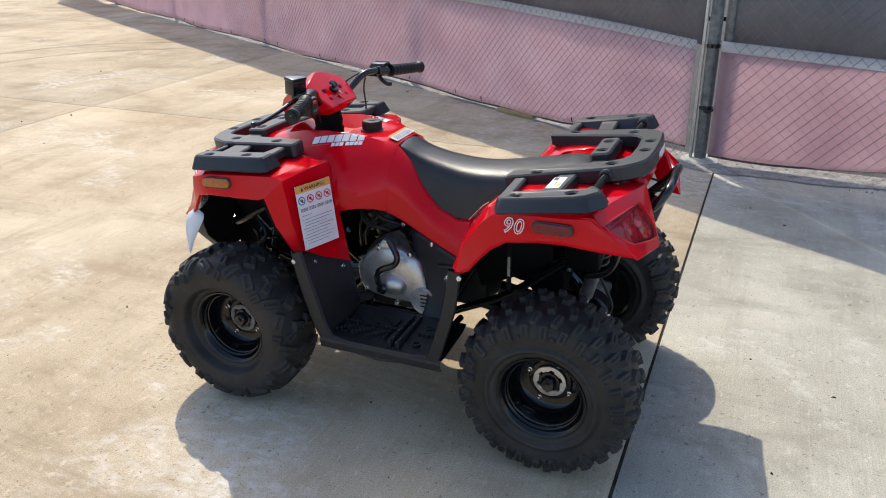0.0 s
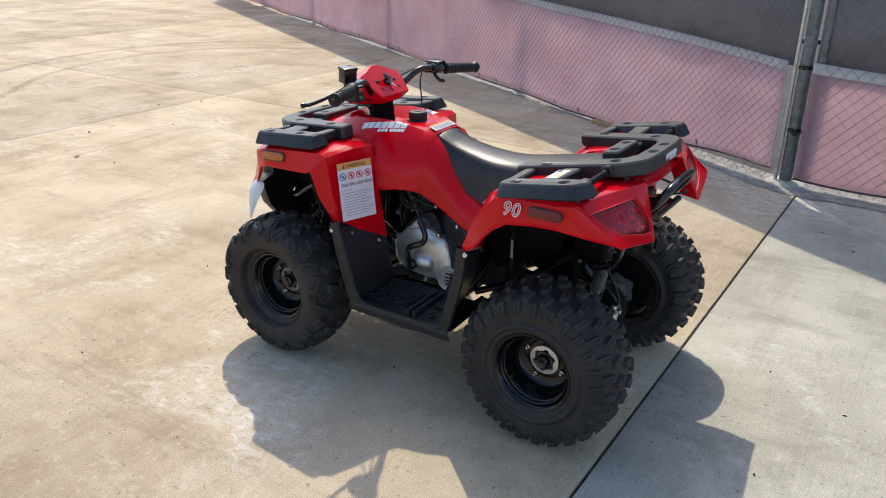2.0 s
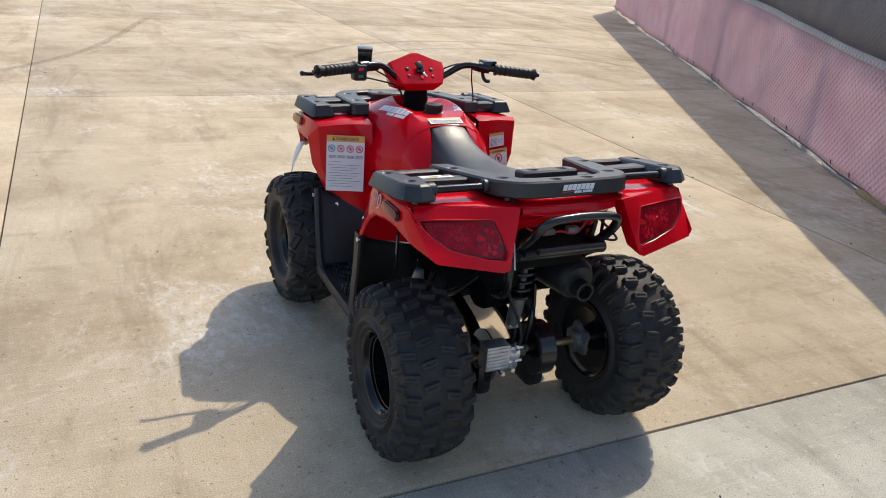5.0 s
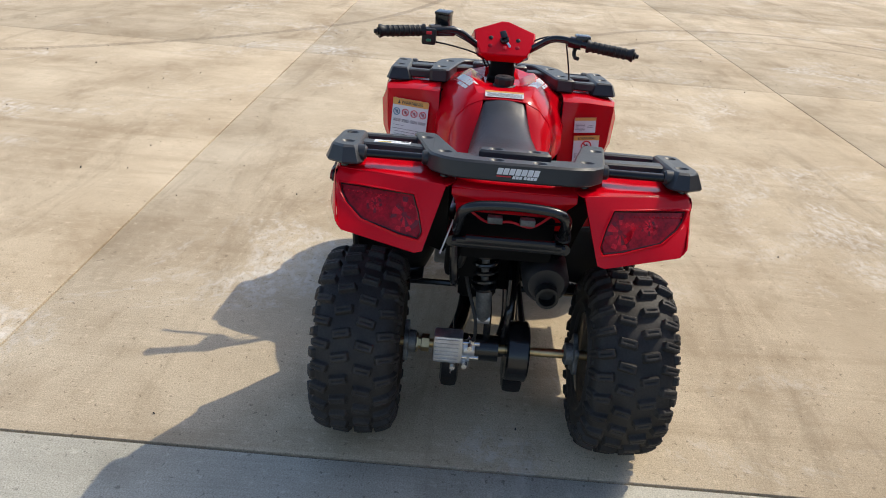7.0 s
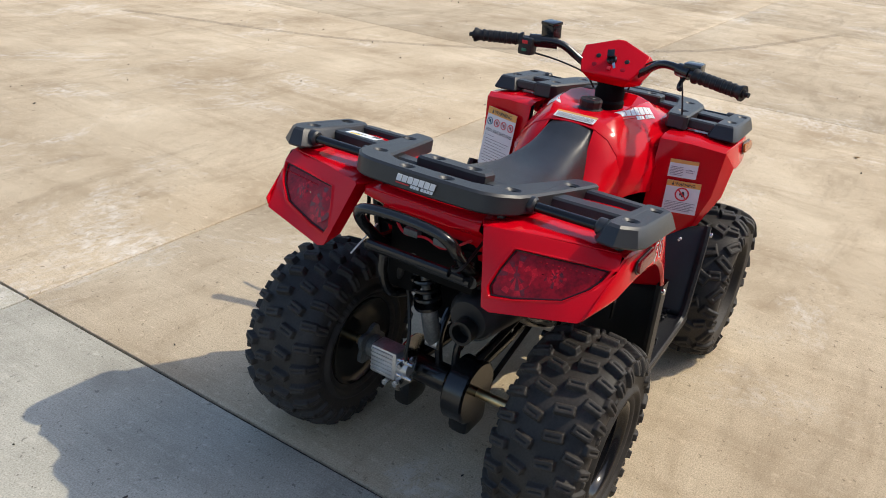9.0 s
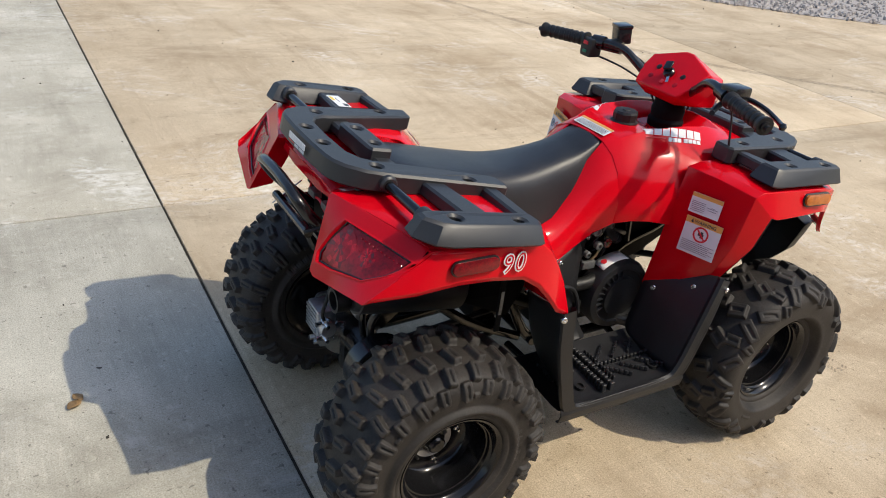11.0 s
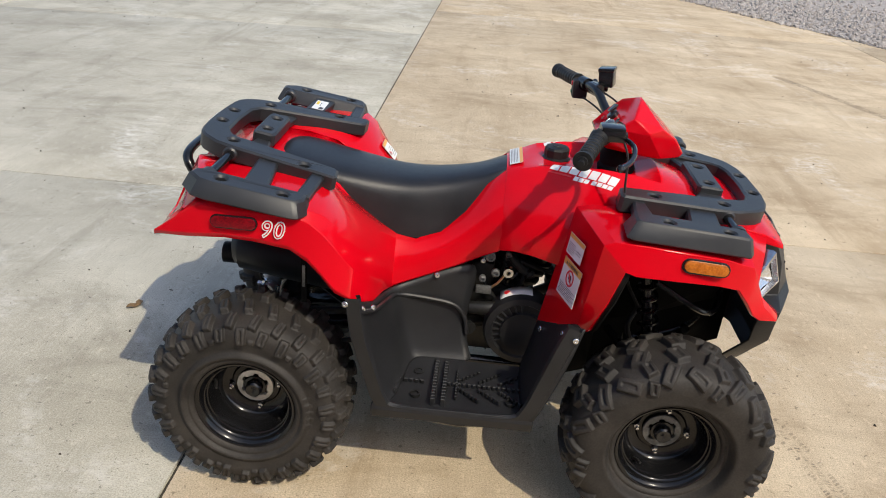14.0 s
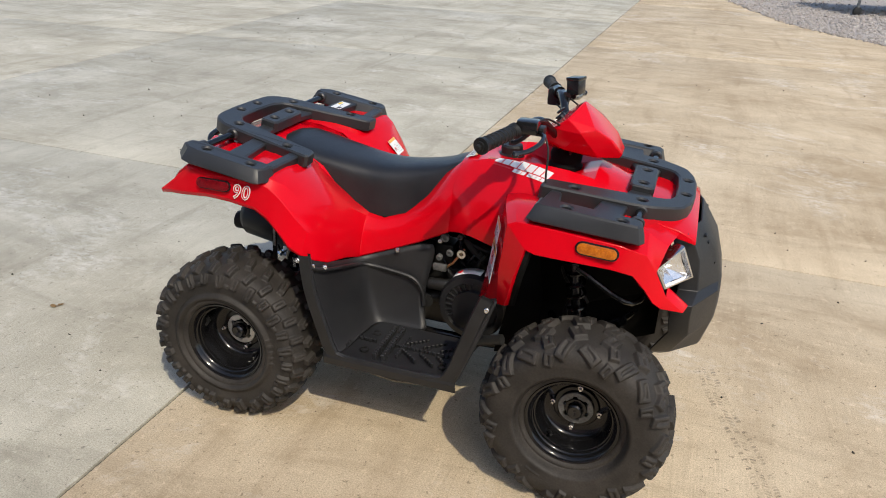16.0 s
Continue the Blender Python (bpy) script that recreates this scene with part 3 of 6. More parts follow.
def tyre_mesh(R, W, bead, lip, rows, marks, na=840):
    """One moulded carcass: blocks rise out of the same skin; the axle lies along y.
    rows: reach over the crown, phase, pitch count, half reach, half length, height, yaw, slot."""
    half = [(bead - 0.006, lip - 0.016), (bead + 0.002, lip - 0.004), (bead + 0.008, lip + 0.004), (bead + 0.016, lip + 0.008), (bead + 0.019, lip + 0.007), (bead + 0.030, (lip + W) / 2 + 0.012),
            (R * 0.68, W * 0.97), (R * 0.79, W), (R * 0.87, W * 0.965), (R * 0.93, W * 0.86), (R * 0.97, W * 0.66), (R * 0.99, W * 0.36), (R, 0.0)]
    turn = [Vector((y, r, 0)) for r, y in half]
    line = smooth_path(turn[:7], 3)[:-1] + smooth_path(turn[6:] + [Vector((-turn[-2].x, turn[-2].y, 0))], 40)[:-40]
    run, prof = 0.0, []
    for k in range(len(line) - 1, -1, -1):
        if k < len(line) - 1:
            run += (line[k] - line[k + 1]).length
        prof.append((run, line[k].x, line[k].y))
    prof = np.array(prof)
    near = np.arange(0, 0.150, 0.0020)
    far = np.linspace(0.153, prof[-1, 0], 26)
    reach = np.concatenate([near, far])
    reach = np.concatenate([-reach[:0:-1], reach])
    py = np.interp(np.abs(reach), prof[:, 0], prof[:, 1]) * np.sign(reach)
    pr = np.interp(np.abs(reach), prof[:, 0], prof[:, 2])
    dy, dr = np.gradient(py), np.gradient(pr)
    ln = np.hypot(dy, dr)
    ny, nr = -dr / ln, dy / ln
    ang = np.arange(na) * 2 * np.pi / na
    lift = np.zeros((len(reach), na))
    S = reach[:, None]
    for s0, phase, count, hs, hl, h, yaw, slot in rows:
        for side in (1, -1):
            for k in range(count):
                a0 = 2 * np.pi * (k + phase + (0.5 if side < 0 else 0)) / count
                u = (S - side * s0)
                v = ((ang - a0 + np.pi) % (2 * np.pi) - np.pi)[None, :] * R * 0.94
                c, sn = math.cos(radians(yaw * side)), math.sin(radians(yaw * side))
                p, q = np.abs(u * c + v * sn), np.abs(-u * sn + v * c)
                trim = (hs + hl) * 0.86 - p * 0.85 - q * 1.15 if yaw % 2 else (hs * 0.5 + hl) - p * 0.5 - q
                inside = np.minimum(np.minimum(hs - p, hl - q), trim * 0.8)
                z = h * np.clip(inside / 0.0024, 0, 1)
                if slot:
                    cut = np.minimum(hs * 0.58 - p, hl * slot - q)
                    z = z - 0.0045 * np.clip(cut / 0.0016 + 0.2, 0, 1)
                lift = np.maximum(lift, z)
    for s0, a_from, a_step, number, hs, hl in marks:
        for side in (1, -1):
            for k in range(number):
                v = ((ang - radians(a_from + a_step * k) + np.pi) % (2 * np.pi) - np.pi)[None, :] * R * 0.7
                lift = np.maximum(lift, 0.0016 * np.clip(np.minimum(hs - np.abs(S - side * s0), hl - np.abs(v)) / 0.002, 0, 1))
    rad = pr[:, None] + nr[:, None] * lift
    along = py[:, None] + ny[:, None] * lift
    co = np.stack([rad * np.cos(ang)[None, :], along, rad * np.sin(ang)[None, :]], axis=-1).reshape(-1, 3)
    i, j = np.meshgrid(np.arange(len(reach) - 1), np.arange(na), indexing="ij")
    jj = (j + 1) % na
    quads = np.stack([i * na + j, i * na + jj, (i + 1) * na + jj, (i + 1) * na + j], axis=-1).reshape(-1, 4)
    me = bpy.data.meshes.new("tyre")
    me.from_pydata(co.tolist(), [], quads.tolist())
    return me


def sidewall_text(words, r, y, start, size, bm, step):
    for i, ch in enumerate(words):
        if ch == " ":
            continue
        a = radians(start - i * step)
        up = Vector((math.cos(a), 0, math.sin(a)))
        right = Vector((math.sin(a), 0, -math.cos(a)))
        g = text_mesh(ch, size, 0.002, bold=0.0006, align="CENTER")
        m = Matrix((right, up, right.cross(up))).transposed().to_4x4()
        m.translation = up * r + Vector((0, y, 0))
        add(bm, g, m)


def make_wheel(name, R, W, lip, deep, rear):
    bead = 0.118
    rim = revolve([(0.088, -lip + 0.01), (0.112, -lip + 0.004), (0.121, -lip - 0.002), (0.124, -lip + 0.003), (0.118, -lip + 0.014), (0.108, -lip + 0.022), (0.104, 0.0),
                   (0.106, lip - 0.022), (0.116, lip - 0.014), (0.123, lip - 0.003), (0.121, lip + 0.002), (0.116, lip + 0.001), (0.112, lip - 0.004), (0.107, lip - 0.011), (0.1055, lip - 0.017), (0.1025, lip - 0.0185), (0.1015, lip - 0.026), (0.0985, lip - 0.0275), (0.0975, lip - 0.040),
                   (0.097, lip - deep + 0.03), (0.091, lip - deep + 0.012), (0.080, lip - deep + 0.004), (0.062, lip - deep + 0.002), (0.058, lip - deep + 0.007), (0.022, lip - deep + 0.007), (0.018, lip - deep - 0.01)], 64, "y")
    w = part(name, rim, M_RIM, None, "deep-dish gloss black steel rim", sharp=50)
    if rear:
        rows = [(0.028, 0.00, 26, 0.0225, 0.0110, 0.0150, 11, 0.16), (0.076, 0.50, 26, 0.0205, 0.0110, 0.0145, -9, 0.16),
                (0.112, 0.00, 13, 0.0205, 0.0125, 0.010, 3, 0.26), (0.109, 0.50, 13, 0.0165, 0.0125, 0.010, -5, 0.26), (0.124, 0.25, 13, 0.0065, 0.0095, 0.005, 1, 0)]
        marks = [(0.156, 128, 7.0, 5, 0.010, 0.006)]
    else:
        rows = [(0.024, 0.15, 9, 0.023, 0.018, 0.0145, 26, 0.28), (0.028, 0.65, 9, 0.023, 0.018, 0.0145, -20, 0.28), (0.080, 0.00, 9, 0.029, 0.0155, 0.011, -28, 0.28),
                (0.086, 0.40, 9, 0.028, 0.0155, 0.011, 56, 0.28), (0.107, 0.73, 9, 0.0165, 0.0135, 0.008, -20, 0.28), (0.062, 0.74, 9, 0.018, 0.014, 0.012, 16, 0.28)]
        marks = [(0.140, -22, 0.0, 1, 0.004, 0.022)]
    tyre = new("tyre", tyre_mesh(R - 0.0145, W, bead, lip, rows, marks))
    for f in tyre.data.polygons:
        f.use_smooth = True
    tyre.data.materials.append(M_TYRE)
    tyre.parent = w
    tagged(tyre, "knobbly off-road tyre, dusty black rubber")
    if not rear:
        size = bmesh.new()
        sidewall_text("AT20X", R * 0.70, W * 0.985, -10, 0.026, size, 7.5)
        tagged(part("tyre_size", size, M_TYRE, w, sharp=38), kind="stuff")
    bore = [0.0285 + 0.0055 * (math.cos(6 * 2 * math.pi * k / 72) > 0.2) for k in range(72)]
    spin = [(math.cos(2 * math.pi * k / 72), math.sin(2 * math.pi * k / 72)) for k in range(72)]
    hub = grid([[(c * r, lip - deep + y, q * r) for (c, q), r in zip(spin, rs)] for rs, y in (([0.044] * 72, .004), ([0.0465] * 72, .011), ([0.0455] * 72, .0155), ([r + .002 for r in bore], .0165), (bore, .013), (bore, .004))], closed_u=True)
    part("hub_flange", hub, M_ALU if rear else M_GALV, w, "bare machined hub flange with a splined bore", sharp=40)
    cap = revolve([(0.029, lip - deep - 0.01), (0.0285, lip - deep + 0.018), (0.022, lip - deep + 0.019), (0.021, lip - deep + 0.034), (0.017, lip - deep + 0.038), (0.010, lip - deep + 0.037), (0.0, lip - deep + 0.033)], 10, "y")
    part("axle_nut", cap, M_STEEL, w, "castle nut on the axle end")
    for k in range(4):
        a = radians(45 + 90 * k)
        nb = revolve([(0.0085, 0.0), (0.0085, 0.009), (0.007, 0.011), (0.004, 0.012), (0.004, 0.02), (0.0, 0.021)], 6, "y")
        nb.transform(Matrix.Translation((0.062 * math.cos(a), lip - deep + 0.004, 0.062 * math.sin(a))))
        part("lug_nut", nb, M_CHROME, w)
    vb = tube([(0.093, lip - 0.05, -0.02), (0.083, lip - 0.035, -0.018), (0.078, lip - 0.02, -0.017)], [0.005, 0.004, 0.003], 8)
    part("valve", vb, M_RUBBER, w)
    return w


rear_wheel = make_wheel("rear_wheel", 0.251, 0.102, 0.092, 0.102, True)
rear_wheel.parent = atv
rear_wheel.matrix_basis = pose(0, 0.346, 0.2485, 0, 20, 0)
w2 = copy_thing(rear_wheel, pose(0, -0.343, 0.2485, 0, -35, 180))
front_wheel = make_wheel("front_wheel", 0.252, 0.096, 0.060, 0.085, False)
front_wheel.parent = atv
front_wheel.matrix_basis = pose(1.003, 0.374, 0.2495, 0, 15, 0)
w4 = copy_thing(front_wheel, pose(1.008, -0.371, 0.2495, 0, 40, 180))


# ---- bodywork: every side panel is drawn for the left and mirrored for the right
def both(name, make, mat, label="", **kw):
    made = []
    for side in (1, -1):
        bm = make()
        if side < 0:
            flip(bm)
        made.append(part(name, bm, mat, atv, label, **kw))
    return made


def rear_fender():
    tail = [(-.178, .150, .768), (-.158, .215, .768), (-.125, .315, .765), (-.098, .398, .760), (-.094, .412, .748), (-.200, .394, .664), (-.204, .386, .652)]
    brow = [(-.150, .135, .767), (-.130, .220, .769), (-.095, .330, .768), (-.072, .410, .760), (-.066, .426, .745), (-.120, .430, .677), (-.118, .421, .665)]
    sec = [(-0.035, (.125, .770), (.22, .770), (.33, .767), (.415, .756), (.431, .742), (.435, .684), (.426, .672)),
           (0.03, (.125, .765), (.22, .768), (.33, .766), (.415, .755), (.432, .740), (.436, .681), (.427, .669)),
           (0.11, (.125, .742), (.22, .758), (.32, .764), (.408, .756), (.430, .738), (.438, .670), (.429, .658)),
           (0.15, (.125, .712), (.215, .738), (.31, .754), (.395, .748), (.424, .725), (.440, .645), (.431, .632)),
           (0.18, (.124, .684), (.21, .712), (.30, .730), (.378, .728), (.415, .700), (.440, .612), (.432, .600)),
           (0.21, (.123, .658), (.205, .682), (.285, .696), (.358, .690), (.402, .660), (.438, .575), (.431, .562)),
           (0.245, (.122, .632), (.20, .648), (.265, .652), (.335, .640), (.385, .610), (.430, .553), (.424, .545)),
           (0.27, (.121, .612), (.19, .622), (.245, .618), (.30, .602), (.350, .575), (.392, .536), (.388, .530)),
           (0.287, (.121, .602), (.170, .606), (.215, .592), (.260, .570), (.305, .546), (.350, .516), (.346, .510)),
           (0.300, (.121, .594), (.152, .592), (.180, .577), (.205, .554), (.232, .528), (.258, .496), (.254, .490)),
           (0.312, (.120, .586), (.140, .581), (.158, .562), (.172, .534), (.182, .505), (.190, .474), (.186, .468)),
           (0.36, (.119, .577), (.135, .573), (.150, .560), (.162, .540), (.170, .515), (.176, .490), (.172, .484)),
           (0.42, (.100, .600), (.124, .592), (.143, .578), (.154, .562), (.161, .540), (.165, .512), (.161, .506)),
           (0.48, (.086, .660), (.114, .642), (.137, .618), (.146, .600), (.150, .575), (.152, .535), (.148, .529)),
           (0.53, (.074, .728), (.108, .704), (.136, .675), (.146, .645), (.149, .610), (.148, .560), (.144, .554)),
           (0.575, (.066, .776), (.110, .752), (.143, .712), (.159, .672), (.165, .635), (.166, .590), (.162, .584))]
    brow = [(x, slim(y), z) for x, y, z in brow]
    return grid([tail, brow] + [[(x, slim(y), z) for y, z in ps] for x, *ps in sec])


both("rear_fender", rear_fender, M_RED, sharp=24, solid=0.004, bevel=0.005)


def tank_cover():
    half = [(0.572, (0, .782), (.040, .780), (.066, .776), (.110, .752), (.143, .712), (.160, .665), (.167, .588)),
            (0.61, (0, .793), (.055, .791), (.084, .788), (.122, .758), (.157, .710), (.180, .655), (.187, .598)),
            (0.65, (0, .800), (.06, .80), (.096, .803), (.135, .765), (.172, .71), (.200, .65), (.206, .600)),
            (0.72, (0, .796), (.06, .797), (.104, .812), (.148, .768), (.186, .715), (.212, .66), (.216, .585)),
            (0.80, (0, .768), (.06, .772), (.108, .815), (.156, .776), (.192, .738), (.222, .70), (.226, .60)),
            (0.88, (0, .772), (.06, .778), (.108, .808), (.155, .770), (.192, .750), (.222, .735), (.226, .69)),
            (0.95, (0, .806), (.055, .803), (.098, .788), (.150, .762), (.192, .748), (.222, .738), (.226, .70)),
            (1.02, (0, .774), (.05, .772), (.090, .762), (.150, .752), (.192, .745), (.222, .738), (.226, .70)),
            (1.10, (0, .746), (.07, .746), (.120, .745), (.160, .743), (.192, .741), (.222, .736), (.226, .70)),
            (1.18, (0, .734), (.07, .734), (.120, .733), (.160, .730), (.192, .726), (.222, .720), (.226, .70)),
            (1.226, (0, .716), (.07, .715), (.120, .713), (.160, .710), (.192, .706), (.222, .700), (.226, .69))]
    rows = []
    for x, *ps in half:
        right = [(x, -y, z) for y, z in reversed(ps[1:])]
        rows.append(right + [(x, y, z) for y, z in ps])
    return grid(rows)


tank = part("tank_cover", tank_cover(), M_RED, atv, sharp=17, solid=0.004, bevel=0.005)


def front_fender():
    sec = [((.685, .205, .421), (.725, .275, .452), (.765, .335, .482), (.790, .346, .486), (.800, .338, .486)),
           ((.715, .205, .60), (.745, .290, .605), (.772, .374, .60), (.815, .394, .592), (.822, .382, .588)),
           ((.740, .205, .742), (.758, .290, .740), (.786, .382, .726), (.838, .403, .676), (.842, .390, .670)),
           ((.775, .205, .752), (.785, .295, .750), (.808, .385, .738), (.862, .403, .668), (.864, .390, .662)),
           ((.86, .205, .752), (.87, .300, .750), (.88, .386, .734), (.90, .402, .666), (.90, .390, .660)),
           ((.96, .205, .752), (.96, .300, .748), (.96, .385, .726), (.97, .398, .663), (.97, .386, .657)),
           ((1.05, .205, .746), (1.05, .295, .740), (1.055, .377, .716), (1.045, .388, .657), (1.045, .376, .652)),
           ((1.12, .205, .738), (1.115, .29, .728), (1.12, .362, .697), (1.095, .374, .645), (1.092, .364, .640)),
           ((1.19, .205, .716), (1.165, .285, .700), (1.148, .336, .648), (1.128, .356, .605), (1.124, .346, .600)),
           ((1.178, .285, .596), (1.180, .300, .594), (1.180, .324, .584), (1.150, .346, .572), (1.148, .336, .568)),
           ((1.235, .270, .548), (1.232, .285, .546), (1.225, .305, .541), (1.172, .338, .556), (1.17, .328, .552))]
    bm = grid(sec)
    bm.faces.ensure_lookup_table()
    # the headlamp's opening
    bmesh.ops.delete(bm, geom=[bm.faces[8 * 4 + k + 0] for k in (0, 1)], context="FACES")
    return bm


both("front_fender", front_fender, M_RED, sharp=22, solid=0.004, bevel=0.005)


# ---- tail-lamp housings: a twisted face with a sunken lens behind a raised lip
def tail_face(u, v, out=0.0):
    """A point of the face: u from the inner to the outer edge, v from top to bottom."""
    it, ot, ib, ob = Vector((-.179, .152, .770)), Vector((-.094, .412, .757)), Vector((-.237, .193, .613)), Vector((-.206, .388, .648))
    p = it * (1 - u) * (1 - v) + ot * u * (1 - v) + ib * (1 - u) * v + ob * u * v
    n = ((ot - it) * (1 - v) + (ob - ib) * v).cross((ib - it) * (1 - u) + (ob - ot) * u).normalized()
    return p + n * (out if n.x < 0 else -out)


LENS_UV = [(.26, .24), (.50, .25), (.75, .255), (.95, .27), (.93, .42), (.88, .55), (.72, .73), (.55, .76), (.32, .80), (.11, .80), (.09, .70), (.17, .47)]


def tail_house():
    rim = [(0, .03), (.03, 0), (.35, 0), (.68, 0), (.96, 0), (1, .04), (1, .5), (1, .95), (.96, 1), (.60, 1), (.10, 1), (0.02, .95)]
    cen = (.52, .48)
    # start the lens loop at the corner that faces the start of the rim
    loop = LENS_UV[-1:] + LENS_UV[:-1]
    wide = [(cen[0] + (u - cen[0]) * 1.12, cen[1] + (v - cen[1]) * 1.14) for u, v in loop]
    back = [tail_face(u, v) + Vector((.055, 0, .008 if v > .5 else 0)) for u, v in rim]
    rows = [back, [tail_face(u, v) for u, v in rim], [tail_face(u, v, .001) for u, v in wide], [tail_face(u, v, .004) for u, v in [(a[0] * .45 + b[0] * .55, a[1] * .45 + b[1] * .55) for a, b in zip(wide, loop)]],
            [tail_face(u, v, -.009) for u, v in loop]]
    return grid(rows, closed_u=True)


def tail_lens():
    cen = (.50, .46)
    rows = []
    for f, o in ((1.0, -.008), (.96, -.005), (.7, -.004), (.35, -.0032), (.02, -.003)):
        rows.append([tail_face(cen[0] + (u - cen[0]) * f, cen[1] + (v - cen[1]) * f, o) for u, v in LENS_UV])
    return grid(rows, closed_u=True)


for side, h in zip((1, -1), both("tail_lamp_housing", tail_house, M_RED, sharp=26, bevel=0.002)):
    bm = tail_lens()
    if side < 0:
        flip(bm)
    tl = part("tail_lamp", bm, M_LENS, h, "dark red tail-lamp lens", sharp=30)
    rg = random.Random(31)
    for u, v, r in ((.30, .53, .040), (.60, .47, .022)):
        fan = bmesh.new()
        rings = [[fan.verts.new((r * f * math.cos(math.pi * k / 9), r * f * math.sin(math.pi * k / 9), .0016 * (1 - f) + .0005 * rg.random())) for k in range(18)] for f in (1.0, .72, .44, .15)]
        for q in range(3):
            for k in range(18):
                fan.faces.new((rings[q][k], rings[q][(k + 1) % 18], rings[q + 1][(k + 1) % 18], rings[q + 1][k])).material_index = rg.choice((0, 0, 1, 2))
        fan.faces.new(rings[3]).material_index = 1
        p = tail_face(u, v, -.0036)
        nn = tail_face(u, v, 1.0) - tail_face(u, v)
        fan.transform(frame_of((p.x, p.y * side, p.z), (0, -1, 0), (nn.x, nn.y * side, nn.z)))
        part("lamp_bowl", fan, (M_LENS, M_SIDELENS, M_BOWL), tl, "faceted lamp bowl behind the lens", sharp=4)
    # thin black loop added to deepen the shade at the lens recess
    edging = tube([(lambda p: (p.x, p.y * side, p.z))(tail_face(u, v, -.0035)) for u, v in LENS_UV + LENS_UV[:1]], .0018, 6)
    part("lens_shade_line", edging, M_STEEL, h, "black line standing in for shade round the sunken lens")
    bead = bmesh.new()
    for k in range(11):
        p = tail_face(.46 + .046 * k, .32 + .004 * k, -.002)
        add(bead, box(.003, .004, .003, .001, (p.x, p.y * side, p.z), 1))
    part("lens_rib", bead, M_BOWL, tl, "row of bright prisms along the lens")


# ---- saddle
def saddle():
    st = [(-0.03, .762, .690, .085, .10), (0.03, .772, .668, .115, .125), (0.10, .752, .640, .118, .132), (0.17, .738, .612, .115, .130), (0.24, .726, .588, .108, .126), (0.30, .718, .574, .100, .122),
          (0.36, .718, .570, .095, .120), (0.42, .726, .592, .084, .110), (0.47, .737, .632, .074, .100), (0.52, .752, .690, .066, .088), (0.56, .776, .735, .062, .074), (0.60, .786, .758, .058, .066)]
    rows = []
    for x, top, low, wt, wl in st:
        r = [(wl + 0.002, low - 0.012), (wl, low), (wl - 0.004 + 0.35 * (wt - wl), low + 0.5 * (top - low)), (wt, low + 0.82 * (top - low)), (wt * 0.8, top - 0.006), (wt * 0.4, top + 0.001)]
        rows.append([(x, -y, z) for y, z in r] + [(x, 0, top + 0.002)] + [(x, y, z) for y, z in reversed(r)])
    bm = grid(rows)
    bm.verts.ensure_lookup_table()
    n = len(rows[0])
    bm.faces.new([bm.verts[i] for i in range(n)])
    bm.faces.new([bm.verts[(len(rows) - 1) * n + i] for i in range(n)])
    return bm


part("saddle", saddle(), M_VINYL, atv, "black grained vinyl saddle", sharp=70, sub=2)


# ---- footwells
def footwell():
    cols = [[(.235, .430, .550), (.250, .424, .450), (.285, .412, .345), (.325, .402, .275), (.34, .392, .268)],
            [(.262, .408, .540), (.275, .400, .450), (.302, .385, .345), (.340, .360, .285), (.36, .34, .277)],
            [(.288, .352, .512), (.300, .330, .440), (.322, .295, .350), (.352, .260, .295), (.37, .25, .284)],
            [(.300, .255, .486), (.312, .235, .420), (.335, .215, .350), (.365, .205, .300), (.38, .21, .286)],
            [(.314, .187, .468), (.330, .180, .410), (.358, .185, .350), (.395, .195, .300), (.41, .205, .286)],
            [(.422, .162, .505), (.420, .165, .430), (.430, .172, .360), (.445, .190, .300), (.45, .205, .286)],
            [(.540, .116, .545), (.512, .145, .440), (.506, .165, .360), (.525, .188, .300), (.54, .205, .286)]]
    return grid([[(x, slim(y), z) for x, y, z in c] for c in cols])


def footwell_left():
    bm = footwell()
    for v in bm.verts:
        if v.co.x > .40 and v.co.y < .21:
            low = max(0.0, min(1.0, (.545 - v.co.z) / .25))
            v.co.x -= (.085 if v.co.x > .48 else .03) * low
    return bm


part("side_cover", footwell_left(), M_BLACK, atv, "black grained plastic side cover", sub=2, solid=0.005, sharp=60)
part("side_cover", flip(footwell()), M_BLACK, atv, "black grained plastic side cover", sub=2, solid=0.005, sharp=60)


def foot_tray():
    rows = []
    for x in (.30, .325, .36, .46, .56, .64, .672, .69):
        drop = 0.0
        rows.append([(x, .205, .288), (x, .23, .278), (x, .37, .270), (x, .392, .272), (x, .405, .276), (x, .410, .262), (x, .405, .238), (x, .395, .236)])
    return grid(rows)


trays = both("footboard", foot_tray, M_BLACK, "black plastic footboard with raised tread ribs", solid=0.004, bevel=0.004, sharp=40)


def shin_panel():
    rows = [[(.655, .205, .285), (.655, .30, .275), (.662, .385, .270), (.672, .407, .268), (.690, .408, .262)],
            [(.668, .205, .33), (.670, .30, .325), (.690, .390, .34), (.705, .408, .345), (.722, .405, .345)],
            [(.678, .205, .38), (.690, .30, .39), (.722, .385, .425), (.738, .404, .43), (.755, .398, .43)],
            [(.686, .208, .424), (.728, .285, .458), (.752, .345, .495), (.758, .395, .505), (.775, .390, .505)],
            [(.690, .208, .440), (.738, .285, .475), (.768, .335, .50), (.77, .388, .515), (.782, .38, .515)]]
    return grid(rows)


both("shin_guard", shin_panel, M_BLACK, "black plastic leg guard screwed to the front fender", sub=2, solid=0.005, sharp=50)

